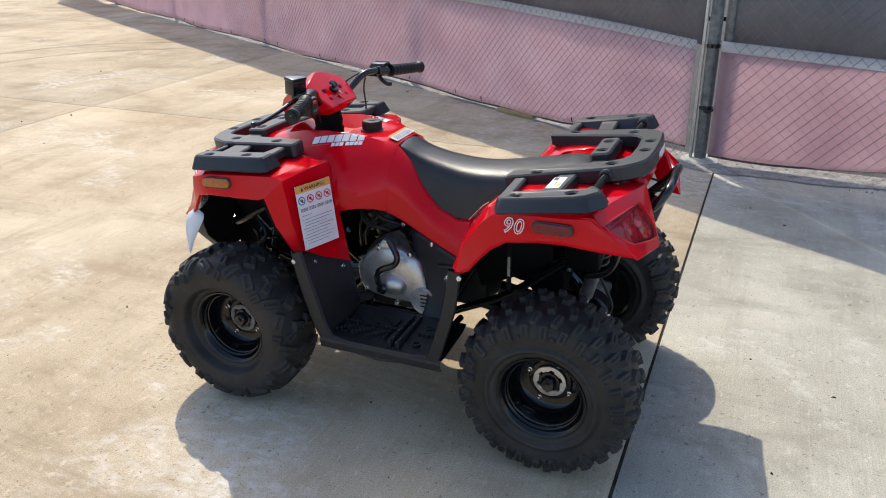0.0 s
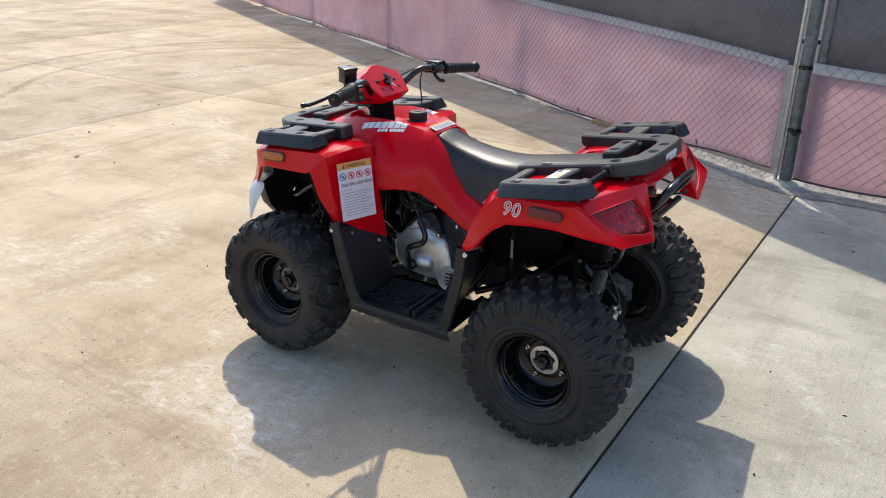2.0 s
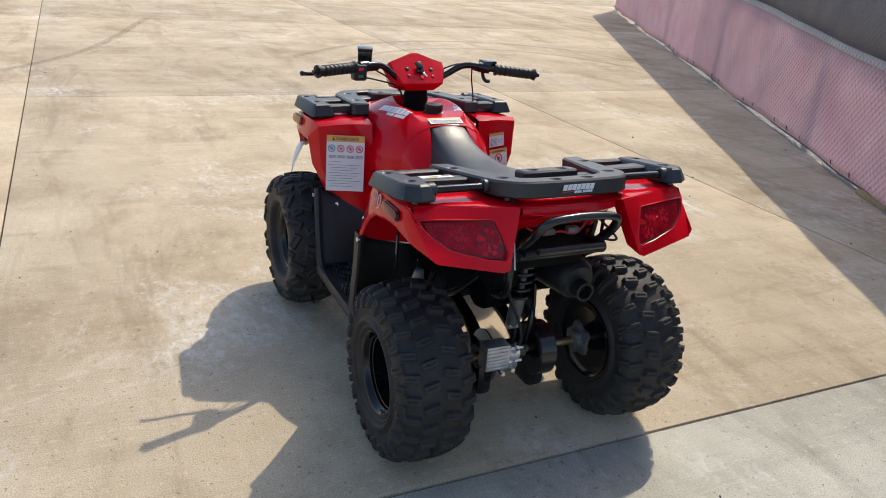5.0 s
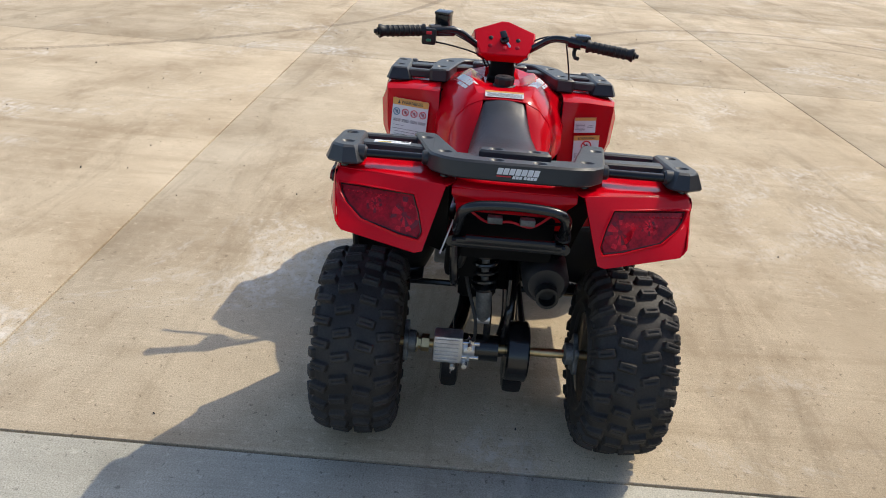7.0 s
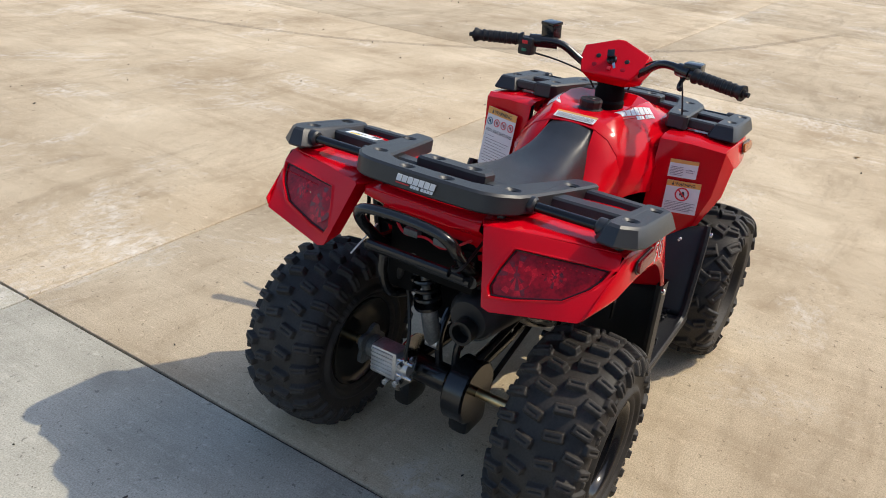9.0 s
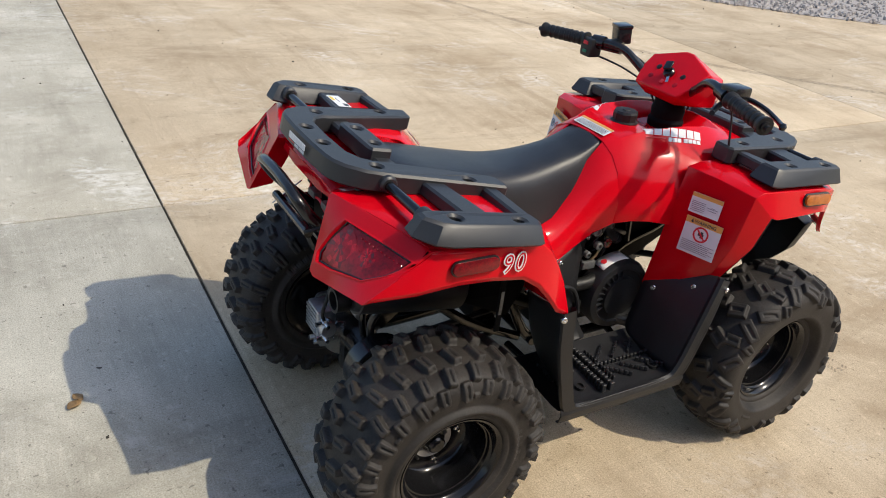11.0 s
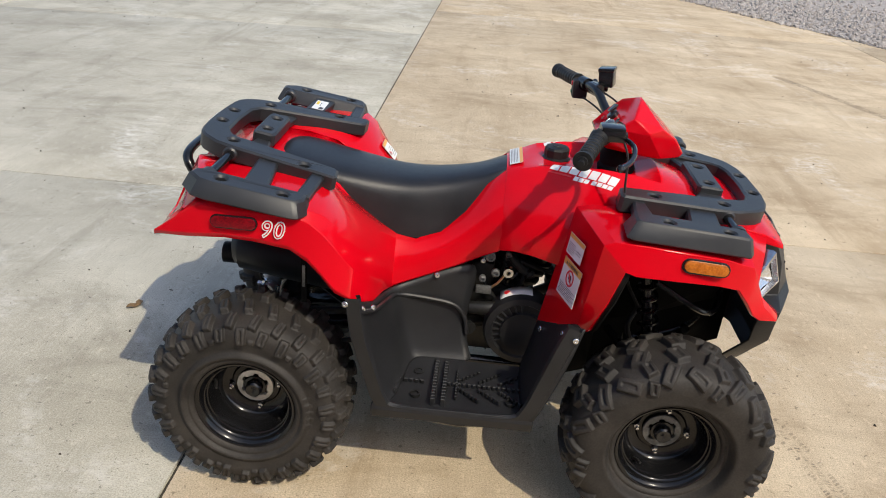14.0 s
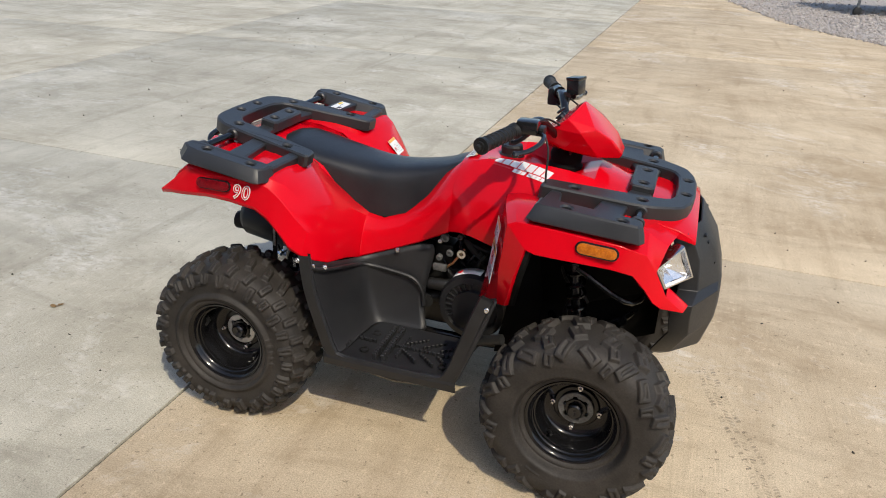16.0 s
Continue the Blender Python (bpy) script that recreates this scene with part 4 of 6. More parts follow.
for side, tray in zip((1, -1), trays):
    def rib(lx, ly, x, y, yaw=0.0, h=0.012):
        m = Matrix.Translation((x, y * side, 0.279)) @ Matrix.Rotation(radians(yaw * side), 4, "Z")
        bm = bmesh.new()
        n = max(3, int(lx / 0.012))
        for k in range(n):
            add(bm, box(lx / n * 0.72, ly, h, 0.0015, (lx * ((k + 0.5) / n - 0.5), 0, 0), 1))
        bm.transform(m)
        part("tread_rib", bm, M_BLACK, tray)
    rib(0.175, 0.012, .445, .30, 90, 0.026)
    rib(0.175, 0.012, .470, .30, 90, 0.026)
    rib(0.20, 0.008, .575, .30)
    rib(0.07, 0.008, .385, .30)
    rib(0.12, 0.006, .350, .30, 90)
    rib(0.12, 0.006, .500, .30, 90)
    for i in range(3):
        rib(0.075, 0.007, .530 + .052 * i, .262, -40)
        rib(0.075, 0.007, .530 + .052 * i, .338, 40)
    for x, y in ((.40, .35), (.40, .255), (.635, .35), (.635, .255)):
        dh = part("drain_hole", revolve([(0.013, 0.272), (0.013, 0.279), (0.009, 0.2795), (0.009, 0.274), (0.0, 0.274)], 16, "z"), M_RUBBER, tray)
        dh.location = (x, y * side, 0)


def well_rim():
    path = smooth_path([(.235, .432, .552), (.25, .428, .45), (.28, .42, .35), (.305, .413, .28), (.335, .410, .247), (.42, .410, .240), (.56, .410, .240), (.655, .410, .249), (.69, .412, .29), (.715, .410, .36), (.745, .405, .45), (.768, .398, .513)], 5)
    for p in path:
        p.y = slim(p.y)
    rows = []
    for i, p in enumerate(path):
        d = (path[min(i + 1, len(path) - 1)] - path[max(i - 1, 0)]).normalized()
        n = Vector((-d.z, 0, d.x)).normalized()
        w = 0.030
        rows.append([p, p + n * w + Vector((0, .002, 0)), p + n * (w + .004) - Vector((0, .006, 0)), p + n * w - Vector((0, .016, 0)), p - Vector((0, .016, 0)), p - n * .003 - Vector((0, .006, 0))])
    return grid(rows, closed_u=True)


both("footwell_rim", well_rim, M_BLACK, "black plastic rim of the footwell", sharp=30)

for side in (1, -1):
    bead = [(.262, .412, .520), (.290, .358, .498), (.306, .262, .472), (.325, .190, .452), (.400, .172, .440), (.470, .166, .425), (.500, .166, .390), (.508, .172, .350)]
    if side > 0:
        bead = bead[:5]
    part("moulded_step", tube([(x + .004, (y + .003) * side, z) for x, y, z in bead], 0.006, 8, 5), M_BLACK, atv, "moulded step across the side cover")
    # near-black copy of the fender's back, added to stand in for its shade
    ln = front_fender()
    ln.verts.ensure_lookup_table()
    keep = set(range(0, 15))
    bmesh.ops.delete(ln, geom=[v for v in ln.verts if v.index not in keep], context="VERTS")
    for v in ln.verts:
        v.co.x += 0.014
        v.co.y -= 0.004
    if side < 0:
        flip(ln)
    part("fender_shade_sheet", ln, M_PIT, atv, "added near-black sheet, stands in for shade behind the front fender", solid=0.003)
    # dark wall added to fill the front arch with painted shade
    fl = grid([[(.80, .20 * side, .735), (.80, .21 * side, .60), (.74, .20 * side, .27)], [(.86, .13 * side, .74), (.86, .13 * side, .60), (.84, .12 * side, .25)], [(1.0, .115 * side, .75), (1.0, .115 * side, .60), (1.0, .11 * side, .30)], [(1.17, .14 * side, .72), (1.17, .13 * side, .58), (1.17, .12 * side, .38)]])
    part("fender_shade_sheet", fl, M_PIT, atv, "added near-black sheet, stands in for shade behind the front fender", solid=0.003)


# ---------------------------------------------------------------- racks
def rack_part(name, bm, m, parent, mat=None, label=""):
    bm.transform(m)
    return part(name, bm, mat or M_RACK, parent, label, sharp=30)


def bar_plate(outline, top=0.0, thick=0.045, taper=0.005, holes=(), draft=0.0):
    """A moulded bar with rounded edges, sunken bolt holes and sides that lean out downwards."""
    cu = bpy.data.curves.new("outline", "CURVE")
    cu.dimensions, cu.fill_mode = "2D", "BOTH"
    rings = [outline] + [[(x + .0125 * math.cos(k * math.pi / 9), y + .0125 * math.sin(k * math.pi / 9)) for k in range(18)] for x, y in holes]
    for ring in rings:
        sp = cu.splines.new("POLY")
        sp.points.add(len(ring) - 1)
        for p, (x, y) in zip(sp.points, ring):
            p.co = (x, y, 0, 1)
        sp.use_cyclic_u = True
    cu.extrude, cu.bevel_depth, cu.bevel_resolution, cu.offset = thick / 2 - taper, taper, 0, -taper
    ob = bpy.data.objects.new("outline", cu)
    bm = bmesh.new()
    bm.from_mesh(ob.to_mesh())
    ob.to_mesh_clear()
    bpy.data.objects.remove(ob)
    bpy.data.curves.remove(cu)
    bmesh.ops.remove_doubles(bm, verts=bm.verts, dist=0.0002)
    if draft:
        xs, ys = [p[0] for p in outline], [p[1] for p in outline]
        cx, cy = (min(xs) + max(xs)) / 2, (min(ys) + max(ys)) / 2
        lx, ly = max(xs) - cx, max(ys) - cy
        for v in bm.verts:
            k = -draft * v.co.z / thick
            if abs(v.co.y - cy) > .5 * ly or abs(v.co.x - cx) > .8 * lx:
                v.co.y += k * (v.co.y - cy) / ly
                v.co.x += k * (v.co.x - cx) / lx
    bmesh.ops.translate(bm, vec=(0, 0, top - thick / 2), verts=bm.verts)
    return bm


def mirror_pts(pts):
    return [(x, -y) for x, y in reversed(pts)]


def hole(x, y, m, parent, top=0.0):
    """The floor of a bolt recess with its bolt head, coloured near-black for the recess's shade."""
    bm = revolve([(.0165, top - .016), (.0165, top - .012), (.007, top - .012), (.007, top - .009), (.0055, top - .008), (0.0, top - .008)], 18, "z")
    bm.transform(Matrix.Translation((x, y, 0)))
    rack_part("bolt_recess", bm, m, parent, M_PIT)


def rack(name, m, hoop, hoop_holes, thick, cross, cross_holes, web, side, side_holes, rungs, tube_x, tube_y, legs, drop):
    """A luggage rack: hoop, raised cross bar, two side bars, rungs, tubes and stand-offs."""
    both_ways = lambda pts: [(x, y * s) for x, y in pts for s in (1, -1)]
    bm = bar_plate(hoop, 0.0, thick, holes=both_ways(hoop_holes))
    bm.transform(m)
    r = part(name, bm, M_RACK, atv, "dark grey moulded plastic luggage rack", sharp=30)
    rack_part("cross_bar", bar_plate(cross, 0.007, 0.040, holes=both_ways(cross_holes)), m, r)
    rack_part("cross_web", bar_plate(web, -0.012, 0.026), m, r)
    for x, y in both_ways(hoop_holes):
        hole(x, y, m, r)
    for x, y in both_ways(cross_holes):
        hole(x, y, m, r, 0.007)
    for s in (1, -1):
        rack_part("side_bar", bar_plate(side if s > 0 else mirror_pts(side), drop, thick, 0.005, [(x, y * s) for x, y in side_holes], draft=0.016), m, r)
        for x, y in side_holes:
            hole(x, y * s, m, r, drop)
        for rung in rungs:
            rack_part("rung", bar_plate(rung if s > 0 else mirror_pts(rung), drop - 0.006, 0.032), m, r)
        rack_part("brace_tube", tube([(tube_x, tube_y[0] * s, -.022), (tube_x, tube_y[1] * s, -.022)], 0.011, 14), m, r, M_RIM, "gloss black steel tube")
        for yy in tube_y:
            e = 1 if yy == tube_y[0] else -1
            rack_part("tube_socket", tube([(tube_x, (yy + .004 * e) * s, -.021), (tube_x, (yy + .020 * e) * s, -.021), (tube_x, (yy + .024 * e) * s, -.021)], [0.0185, 0.0185, 0.0145], 18), m, r)
        for x, y in legs:
            rack_part("bracket", tube([(x, y * s, -thick), (x, y * s, -thick - .038)], 0.010, 10), m, r, M_STEEL)
    return r


# rear rack
RR = frame_of((-0.013, 0, 0.809), (1, 0, -0.165), (0.165, 0, 1))
hoop = [(.185, .246), (-.060, .206), (-.110, .194), (-.148, .166), (-.163, .140), (-.168, .115), (-.172, .05), (-.172, -.05), (-.168, -.115), (-.163, -.140), (-.148, -.166), (-.110, -.194), (-.060, -.206), (.185, -.246), (.193, -.238), (.189, -.196), (.178, -.186),
        (-.055, -.134), (-.070, -.132), (-.092, -.120), (-.108, -.090), (-.112, 0), (-.108, .090), (-.092, .120), (-.070, .132), (-.055, .134), (.178, .186), (.189, .196), (.193, .238)]
cross = [(-.055, -.072), (-.049, -.084), (-.006, -.084), (.001, -.074), (.001, .074), (-.006, .084), (-.049, .084), (-.055, .072)]
web = [(-.046, -.155), (.004, -.155), (-.004, -.09), (-.004, .09), (.004, .155), (-.046, .155)]
bar = [(-.100, .362), (-.080, .352), (.148, .360), (.160, .368), (.162, .405), (.150, .428), (.138, .433), (-.045, .432), (-.075, .424), (-.104, .392)]
rear_rack = rack("rear_rack", RR, hoop, [(-.143, .047), (-.077, .162), (.110, .212)], .044, cross, [(-.028, .045)], web, bar, [(-.029, .391), (.108, .400)],
                 [[(.000, .205), (.050, .214), (.068, .37), (.010, .37)], [(.132, .226), (.166, .232), (.160, .37), (.128, .37)]], -.068, (.19, .365), ((-.06, .39), (.10, .39), (-.10, .16)), -.002)

# front rack
FR = frame_of((1.0, 0, 0.788), (1, 0, -0.095), (0.095, 0, 1))
fhoop = [(-.170, .236), (-.162, .246), (.06, .232), (.11, .222), (.165, .190), (.185, .170), (.202, .125), (.211, .06), (.211, -.06), (.202, -.125), (.185, -.170), (.165, -.190), (.11, -.222), (.06, -.232), (-.162, -.246), (-.170, -.236), (-.166, -.190), (-.155, -.182),
         (.06, -.150), (.130, -.134), (.148, -.122), (.160, -.09), (.164, 0), (.160, .09), (.148, .122), (.130, .134), (.06, .150), (-.155, .182), (-.166, .190)]
fcross = [(.040, -.088), (.048, -.098), (.096, -.098), (.105, -.088), (.105, .088), (.096, .098), (.048, .098), (.040, .088)]
fweb = [(.022, -.165), (.114, -.160), (.102, -.10), (.102, .10), (.114, .160), (.022, .165), (.044, .10), (.044, -.10)]
fbar = [(-.158, .318), (-.146, .312), (.088, .312), (.104, .320), (.108, .362), (.098, .378), (-.143, .386), (-.160, .378)]
front_rack = rack("front_rack", FR, fhoop, [(-.087, .208), (.082, .184), (.186, .063)], .050, fcross, [(.073, .060)], fweb, fbar, [(-.080, .353), (.052, .355)],
                  [[(-.012, .225), (.055, .222), (.046, .32), (-.026, .32)], [(-.140, .235), (-.112, .235), (-.102, .32), (-.148, .32)]], .085, (.205, .325), ((-.13, .345), (.06, .345), (.09, .18)), -.004)

# ---------------------------------------------------------------- steering
handlebar = part("handlebar", tube([(.80, -.395, .922), (.708, -.33, .928), (.733, -.266, .932), (.770, -.165, .940), (.795, -.105, .905), (.815, -.05, .868), (.822, 0, .860), (.815, .05, .868), (.795, .105, .905), (.770, .165, .940), (.733, .266, .938), (.707, .335, .936)][1:], 0.0112, 14, 6),
                 M_STEEL, atv, "gloss black steel handlebar")
handlebar.location = (.024, .006, .002)
for s in (1, -1):
    z0, z1 = (.938, .933) if s > 0 else (.932, .922)
    a, b = Vector((.733, .262 * s, z0)), Vector((.686, .404 * s, z1))
    pts, rs = [], []
    for k in range(25):
        t = k / 24
        pts.append(a.lerp(b, t))
        rs.append(0.021 if t < 0.05 or t > 0.95 else 0.0162 + (0.0016 if k % 3 == 1 else 0))
    g = part("grip", tube(pts, rs, 16), M_RUBBER, handlebar, "black ribbed rubber grip", sharp=50)
    d = (b - a).normalized()
    part("bar_end", tube([b, b + d * 0.006, b + d * 0.007, b + d * 0.016], [0.012, 0.012, 0.007, 0.0065], 14), M_RUBBER, handlebar)
    # raised ribs of the grip
    for k in range(7):
        c = a.lerp(b, 0.15 + 0.11 * k)
        ring = revolve([(0.0155, -0.0035), (0.0188, -0.002), (0.0188, 0.002), (0.0155, 0.0035)], 12, "z", close=True)
        ring.transform(frame_of(c, (0, 0, 1), d) @ Matrix.Rotation(radians(15), 4, "X"))
        part("grip_rib", ring, M_RUBBER, handlebar)
# left: reservoir, lever, switch box
part("brake_reservoir", (lambda bb: (bb.transform(Matrix.Translation((.802, .205, .965)) @ Euler((0, radians(-6), radians(-18))).to_matrix().to_4x4()), bb)[1])(add(box(.040, .048, .044, .005), box(.043, .051, .010, .003, (0, 0, .024)))), M_STEEL, handlebar, "black brake fluid reservoir")
part("reservoir_bracket", box(.055, .034, .020, .005, (.780, .207, .940)), M_STEEL, handlebar)
part("master_cylinder", tube([(.752, .235, .936), (.780, .170, .936)], 0.017, 14), M_STEEL, handlebar)
part("brake_lever", tube([(.785, .185, .935), (.800, .235, .925), (.800, .31, .912), (.797, .39, .905), (.800, .418, .906)], 0.0062, 10, 5), M_STEEL, handlebar, "black brake lever")
part("lever_tip", (lambda bb: (bb.transform(Matrix.Translation((.801, .421, .906))), bb)[1])(revolve([(0, -.009), (.006, -.007), (.009, 0), (.006, .007), (0, .009)], 12, "z")), M_STEEL, handlebar)
sw = part("switch_box", box(.042, .046, .052, .008, (.737, .247, .922)), M_BLACK, handlebar, "black handlebar switch box")
part("switch", box(.004, .018, .010, .002, (.715, .247, .935)), M_REDINK, sw, "red engine stop switch")
part("switch", box(.004, .016, .008, .002, (.715, .247, .912)), material("green switch", (.02, .16, .09), (.03, .22, .12), 9, .4), sw, "green switch rocker")
part("clamp", tube([(.741, .246, .938), (.755, .214, .939)], 0.019, 16), M_STEEL, handlebar)
# right: throttle body, thumb lever, brake lever
part("throttle_housing", add(box(.055, .05, .034, .008, (.762, -.248, .944)), tube([(.742, -.246, .933), (.756, -.208, .937)], 0.018, 14)), M_STEEL, handlebar, "black throttle housing")
part("throttle_lever", tube([(.765, -.232, .925), (.745, -.225, .905), (.728, -.228, .893), (.716, -.236, .893)], 0.0065, 8, 4), M_BLACK, handlebar, "black thumb throttle")
part("brake_lever", tube([(.782, -.225, .930), (.806, -.265, .926), (.806, -.310, .919), (.790, -.355, .912), (.768, -.389, .910)], 0.0062, 10, 5), M_STEEL, handlebar, "black brake lever")
part("lever_tip", (lambda bb: (bb.transform(Matrix.Translation((.767, -.391, .910))), bb)[1])(revolve([(0, -.009), (.006, -.007), (.009, 0), (.006, .007), (0, .009)], 12, "z")), M_STEEL, handlebar)
part("lever_perch", box(.034, .04, .022, .005, (.783, -.222, .930)), M_DARK, handlebar)
for pts in ([(.79, -.20, .932), (.812, -.215, .88), (.815, -.228, .82), (.82, -.235, .765)], [(.785, .19, .935), (.835, .15, .91), (.855, .08, .87), (.85, .04, .82)], [(.74, .235, .905), (.79, .16, .885), (.81, .08, .86), (.825, .05, .82)],
            [(.775, -.19, .945), (.792, -.13, .938), (.83, -.08, .90), (.845, -.05, .83)], [(.79, .17, .935), (.80, .11, .915), (.835, .05, .87), (.85, .02, .81)]):
    part("cable", tube(pts, 0.0027, 8, 6), M_RUBBER, handlebar, "thin black control cable")
part("steering_boot", revolve([(0.046, .76), (0.048, .79), (0.043, .80), (0.045, .822), (0.040, .835), (0.042, .862), (0.0, .868)], 28, "z"), M_PIT, atv, "black steering column boot").location = (.852, 0.004, 0)


def pod():
    half = [(.764, .050, .868), (.760, .076, .877), (.798, .098, .910), (.835, .102, .939), (.848, .055, .955), (.861, .008, .969), (.876, .112, .908), (.830, .086, .852), (.785, .052, .848),
            (.908, .088, .918), (.955, .056, .884), (.982, .032, .846), (.974, .028, .832), (.92, .066, .836), (.85, .068, .842)]
    bm = bmesh.new()
    for x, y, z in half:
        bm.verts.new((x, y, z))
        bm.verts.new((x, -y, z))
    r = bmesh.ops.convex_hull(bm, input=bm.verts)
    bmesh.ops.delete(bm, geom=[v for v in bm.verts if not v.link_faces], context="VERTS")
    bmesh.ops.dissolve_limit(bm, angle_limit=radians(4), verts=bm.verts, edges=bm.edges)
    return bm


instrument_pod = part("instrument_pod", pod(), M_RED, handlebar, "red plastic instrument pod with a peaked visor", sharp=20, bevel=0.004)
PN = Vector((-0.70, 0, 0.714)).normalized()
PM = frame_of((.799, 0, .9065), (0, -1, 0), PN)


def on_pod(name, bm, mat, x, y, z=0.0, label="", rot=0):
    bm.transform(PM @ Matrix.Translation((x, y, z)) @ Matrix.Rotation(radians(rot), 4, "Z"))
    part(name, bm, mat, instrument_pod, label)


# the dark sunken dial plate and its fittings
on_pod("ignition", revolve([(0.015, 0), (0.015, 0.008), (0.012, 0.012), (0.0, 0.012)], 20, "z"), M_STEEL, 0, 0.008, 0.004, "black ignition barrel")
on_pod("key", add(box(.022, .026, .007, .003, (0, .003, .018)), box(.006, .004, .012, .001, (0, 0, .01))), M_STEEL, -.004, 0.016, 0.004, "ignition key left in its barrel", 18)
on_pod("spare_key", add(box(.008, .030, .002, .0006), box(.018, .012, .0025, .001, (0, .018, 0))), M_CHROME, .012, -0.008, 0.010, "bare metal key hanging from the ring", 30)
on_pod("key_tag", box(.010, .012, .003, .001), M_REDINK, .002, -0.022, 0.008)
for x, y in ((-.045, .016), (.045, .012), (-.046, -.016), (.044, -.018)):
    on_pod("indicator", revolve([(0.0075, 0), (0.0075, 0.003), (0.006, 0.004), (0.0, 0.0042)], 16, "z"), M_DARK if y > 0 else M_LENS, x, y, 0.002)
part("fuel_cap", revolve([(0.037, .795), (0.037, .800), (0.031, .803), (0.032, .822), (0.029, .828), (0.012, .829), (0.010, .831), (0.0, .831)], 10, "z"), M_RUBBER, atv, "black ribbed fuel filler cap", sharp=25).location = (.697, 0, 0)

# ---------------------------------------------------------------- lamps, markers, grille
for s in (1, -1):
    def pill(L, H, T, seg=10):
        pts = [(L / 2 - H / 2 + H / 2 * math.cos(a), H / 2 * math.sin(a)) for a in [(-0.5 + k / seg) * math.pi for k in range(seg + 1)]]
        pts += [(-x, -y) for x, y in pts]
        return prism(pts, 0, T, T * 0.35)
    m = frame_of((-.008, .4205 * s, .714), (-s, 0, 0.0), (0, s, 0.13))
    b = pill(.104, .031, .005)
    b.transform(m)
    bez = part("reflector_bezel", b, M_STEEL, atv, "dark seal round the reflector")
    b = pill(.098, .025, .010)
    b.transform(m)
    part("reflector", b, M_SIDELENS, bez, "dark red side reflector")
    m = frame_of((1.007, .389 * s, .699), (-s, 0, 0.05 * s), (0, s, 0.22))
    b = pill(.104, .034, .005)
    b.transform(m)
    bez = part("marker_bezel", b, M_STEEL, atv, "dark rim of the side marker")
    b = pill(.095, .026, .011)
    b.transform(m)
    part("side_marker", b, M_AMBER, bez, "amber side marker lens")
    # headlamp
    quad = [(1.140, .318, .648), (1.198, .248, .694), (1.234, .225, .606), (1.168, .304, .592)]
    a = [Vector((x, y * s, z)) for x, y, z in quad]
    c = sum(a, Vector()) / 4
    n = (a[1] - a[0]).cross(a[3] - a[0]).normalized()
    if n.x < 0:
        n = -n
    rows = [[p - n * 0.03 for p in a], a, [p + (c - p) * 0.05 + n * 0.006 for p in a], [p + (c - p) * 0.16 + n * 0.007 for p in a], [p + (c - p) * 0.2 - n * 0.006 for p in a]]
    bm = grid(rows, closed_u=True)
    hl = part("headlamp", bm, M_CHROME, atv, "clear headlamp with a faceted bright reflector", sharp=25)
    rf = bmesh.new()
    vs = [rf.verts.new(p + (c - p) * 0.2 - n * 0.006) for p in a]
    mids = [rf.verts.new((vs[k].co + vs[(k + 1) % 4].co) / 2 - n * 0.004) for k in range(4)]
    cen = rf.verts.new(c - n * 0.03)
    for k in range(4):
        rf.faces.new((vs[k], mids[k], cen))
        rf.faces.new((mids[k], vs[(k + 1) % 4], cen))
    part("reflector", rf, M_LAMP, hl, sharp=5)

# black front moulding
gr = []
for z, xc, xs, w in ((.712, 1.236, 1.205, .215), (.69, 1.252, 1.222, .205), (.64, 1.286, 1.245, .20), (.56, 1.312, 1.255, .205), (.545, 1.312, 1.245, .268), (.50, 1.314, 1.245, .255), (.45, 1.312, 1.25, .235), (.36, 1.293, 1.215, .17), (.335, 1.262, 1.19, .14)):
    gr.append([(xs - .05, -w - .01, z), (xs, -w, z), (xc - .008, -w * .55, z), (xc, -w * .42, z), (xc, w * .42, z), (xc - .008, w * .55, z), (xs, w, z), (xs - .05, w + .01, z)])
bumper = part("front_bumper", grid(gr), M_BLACK, atv, "black plastic front grille and bumper moulding", sharp=22, solid=0.006, bevel=0.005)
for k in range(5):
    for s in (1, -1):
        part("grille_slot", box(.006, .022, .006, .0015, (1.250 + .0085 * k, s * (.118 - .002 * k), .682 - .018 * k)), M_RUBBER, bumper)

# ---------------------------------------------------------------- running gear
def black(name, bm, label="", mat=None, parent=None, **kw):
    return part(name, bm, mat or M_STEEL, parent or atv, label, **kw)


chassis = black("chassis", tube([(-.16, .13, .62), (-.02, .13, .60), (.12, .12, .54), (.30, .11, .44), (.42, .11, .26), (.60, .11, .235), (.78, .11, .25), (.92, .11, .34), (1.08, .11, .40), (1.15, .10, .55), (1.02, .09, .68), (.86, .08, .72), (.62, .10, .62)], 0.0135, 12, 5),
                "gloss black tubular steel frame")
def mirrored_tube(pts, r, name="frame_tube", mat=None, smooth=5, parent=None):
    for s in (1, -1):
        black(name, tube([(x, y * s, z) for x, y, z in pts], r, 10, smooth), "", mat, parent or chassis)


black("frame_tube", tube([(-.16, -.13, .62), (-.02, -.13, .60), (.12, -.12, .54), (.30, -.11, .44), (.42, -.11, .26), (.60, -.11, .235), (.78, -.11, .25), (.92, -.11, .34), (1.08, -.11, .40), (1.15, -.10, .55), (1.02, -.09, .68), (.86, -.08, .72), (.62, -.10, .62)], 0.0135, 12, 5), "", None, chassis)
for x, z in ((-.16, .62), (.12, .54), (.42, .255), (.78, .25), (1.08, .40), (1.15, .55)):
    black("cross_tube", tube([(x, -.13, z), (x, .13, z)], 0.012, 10), "", None, chassis)
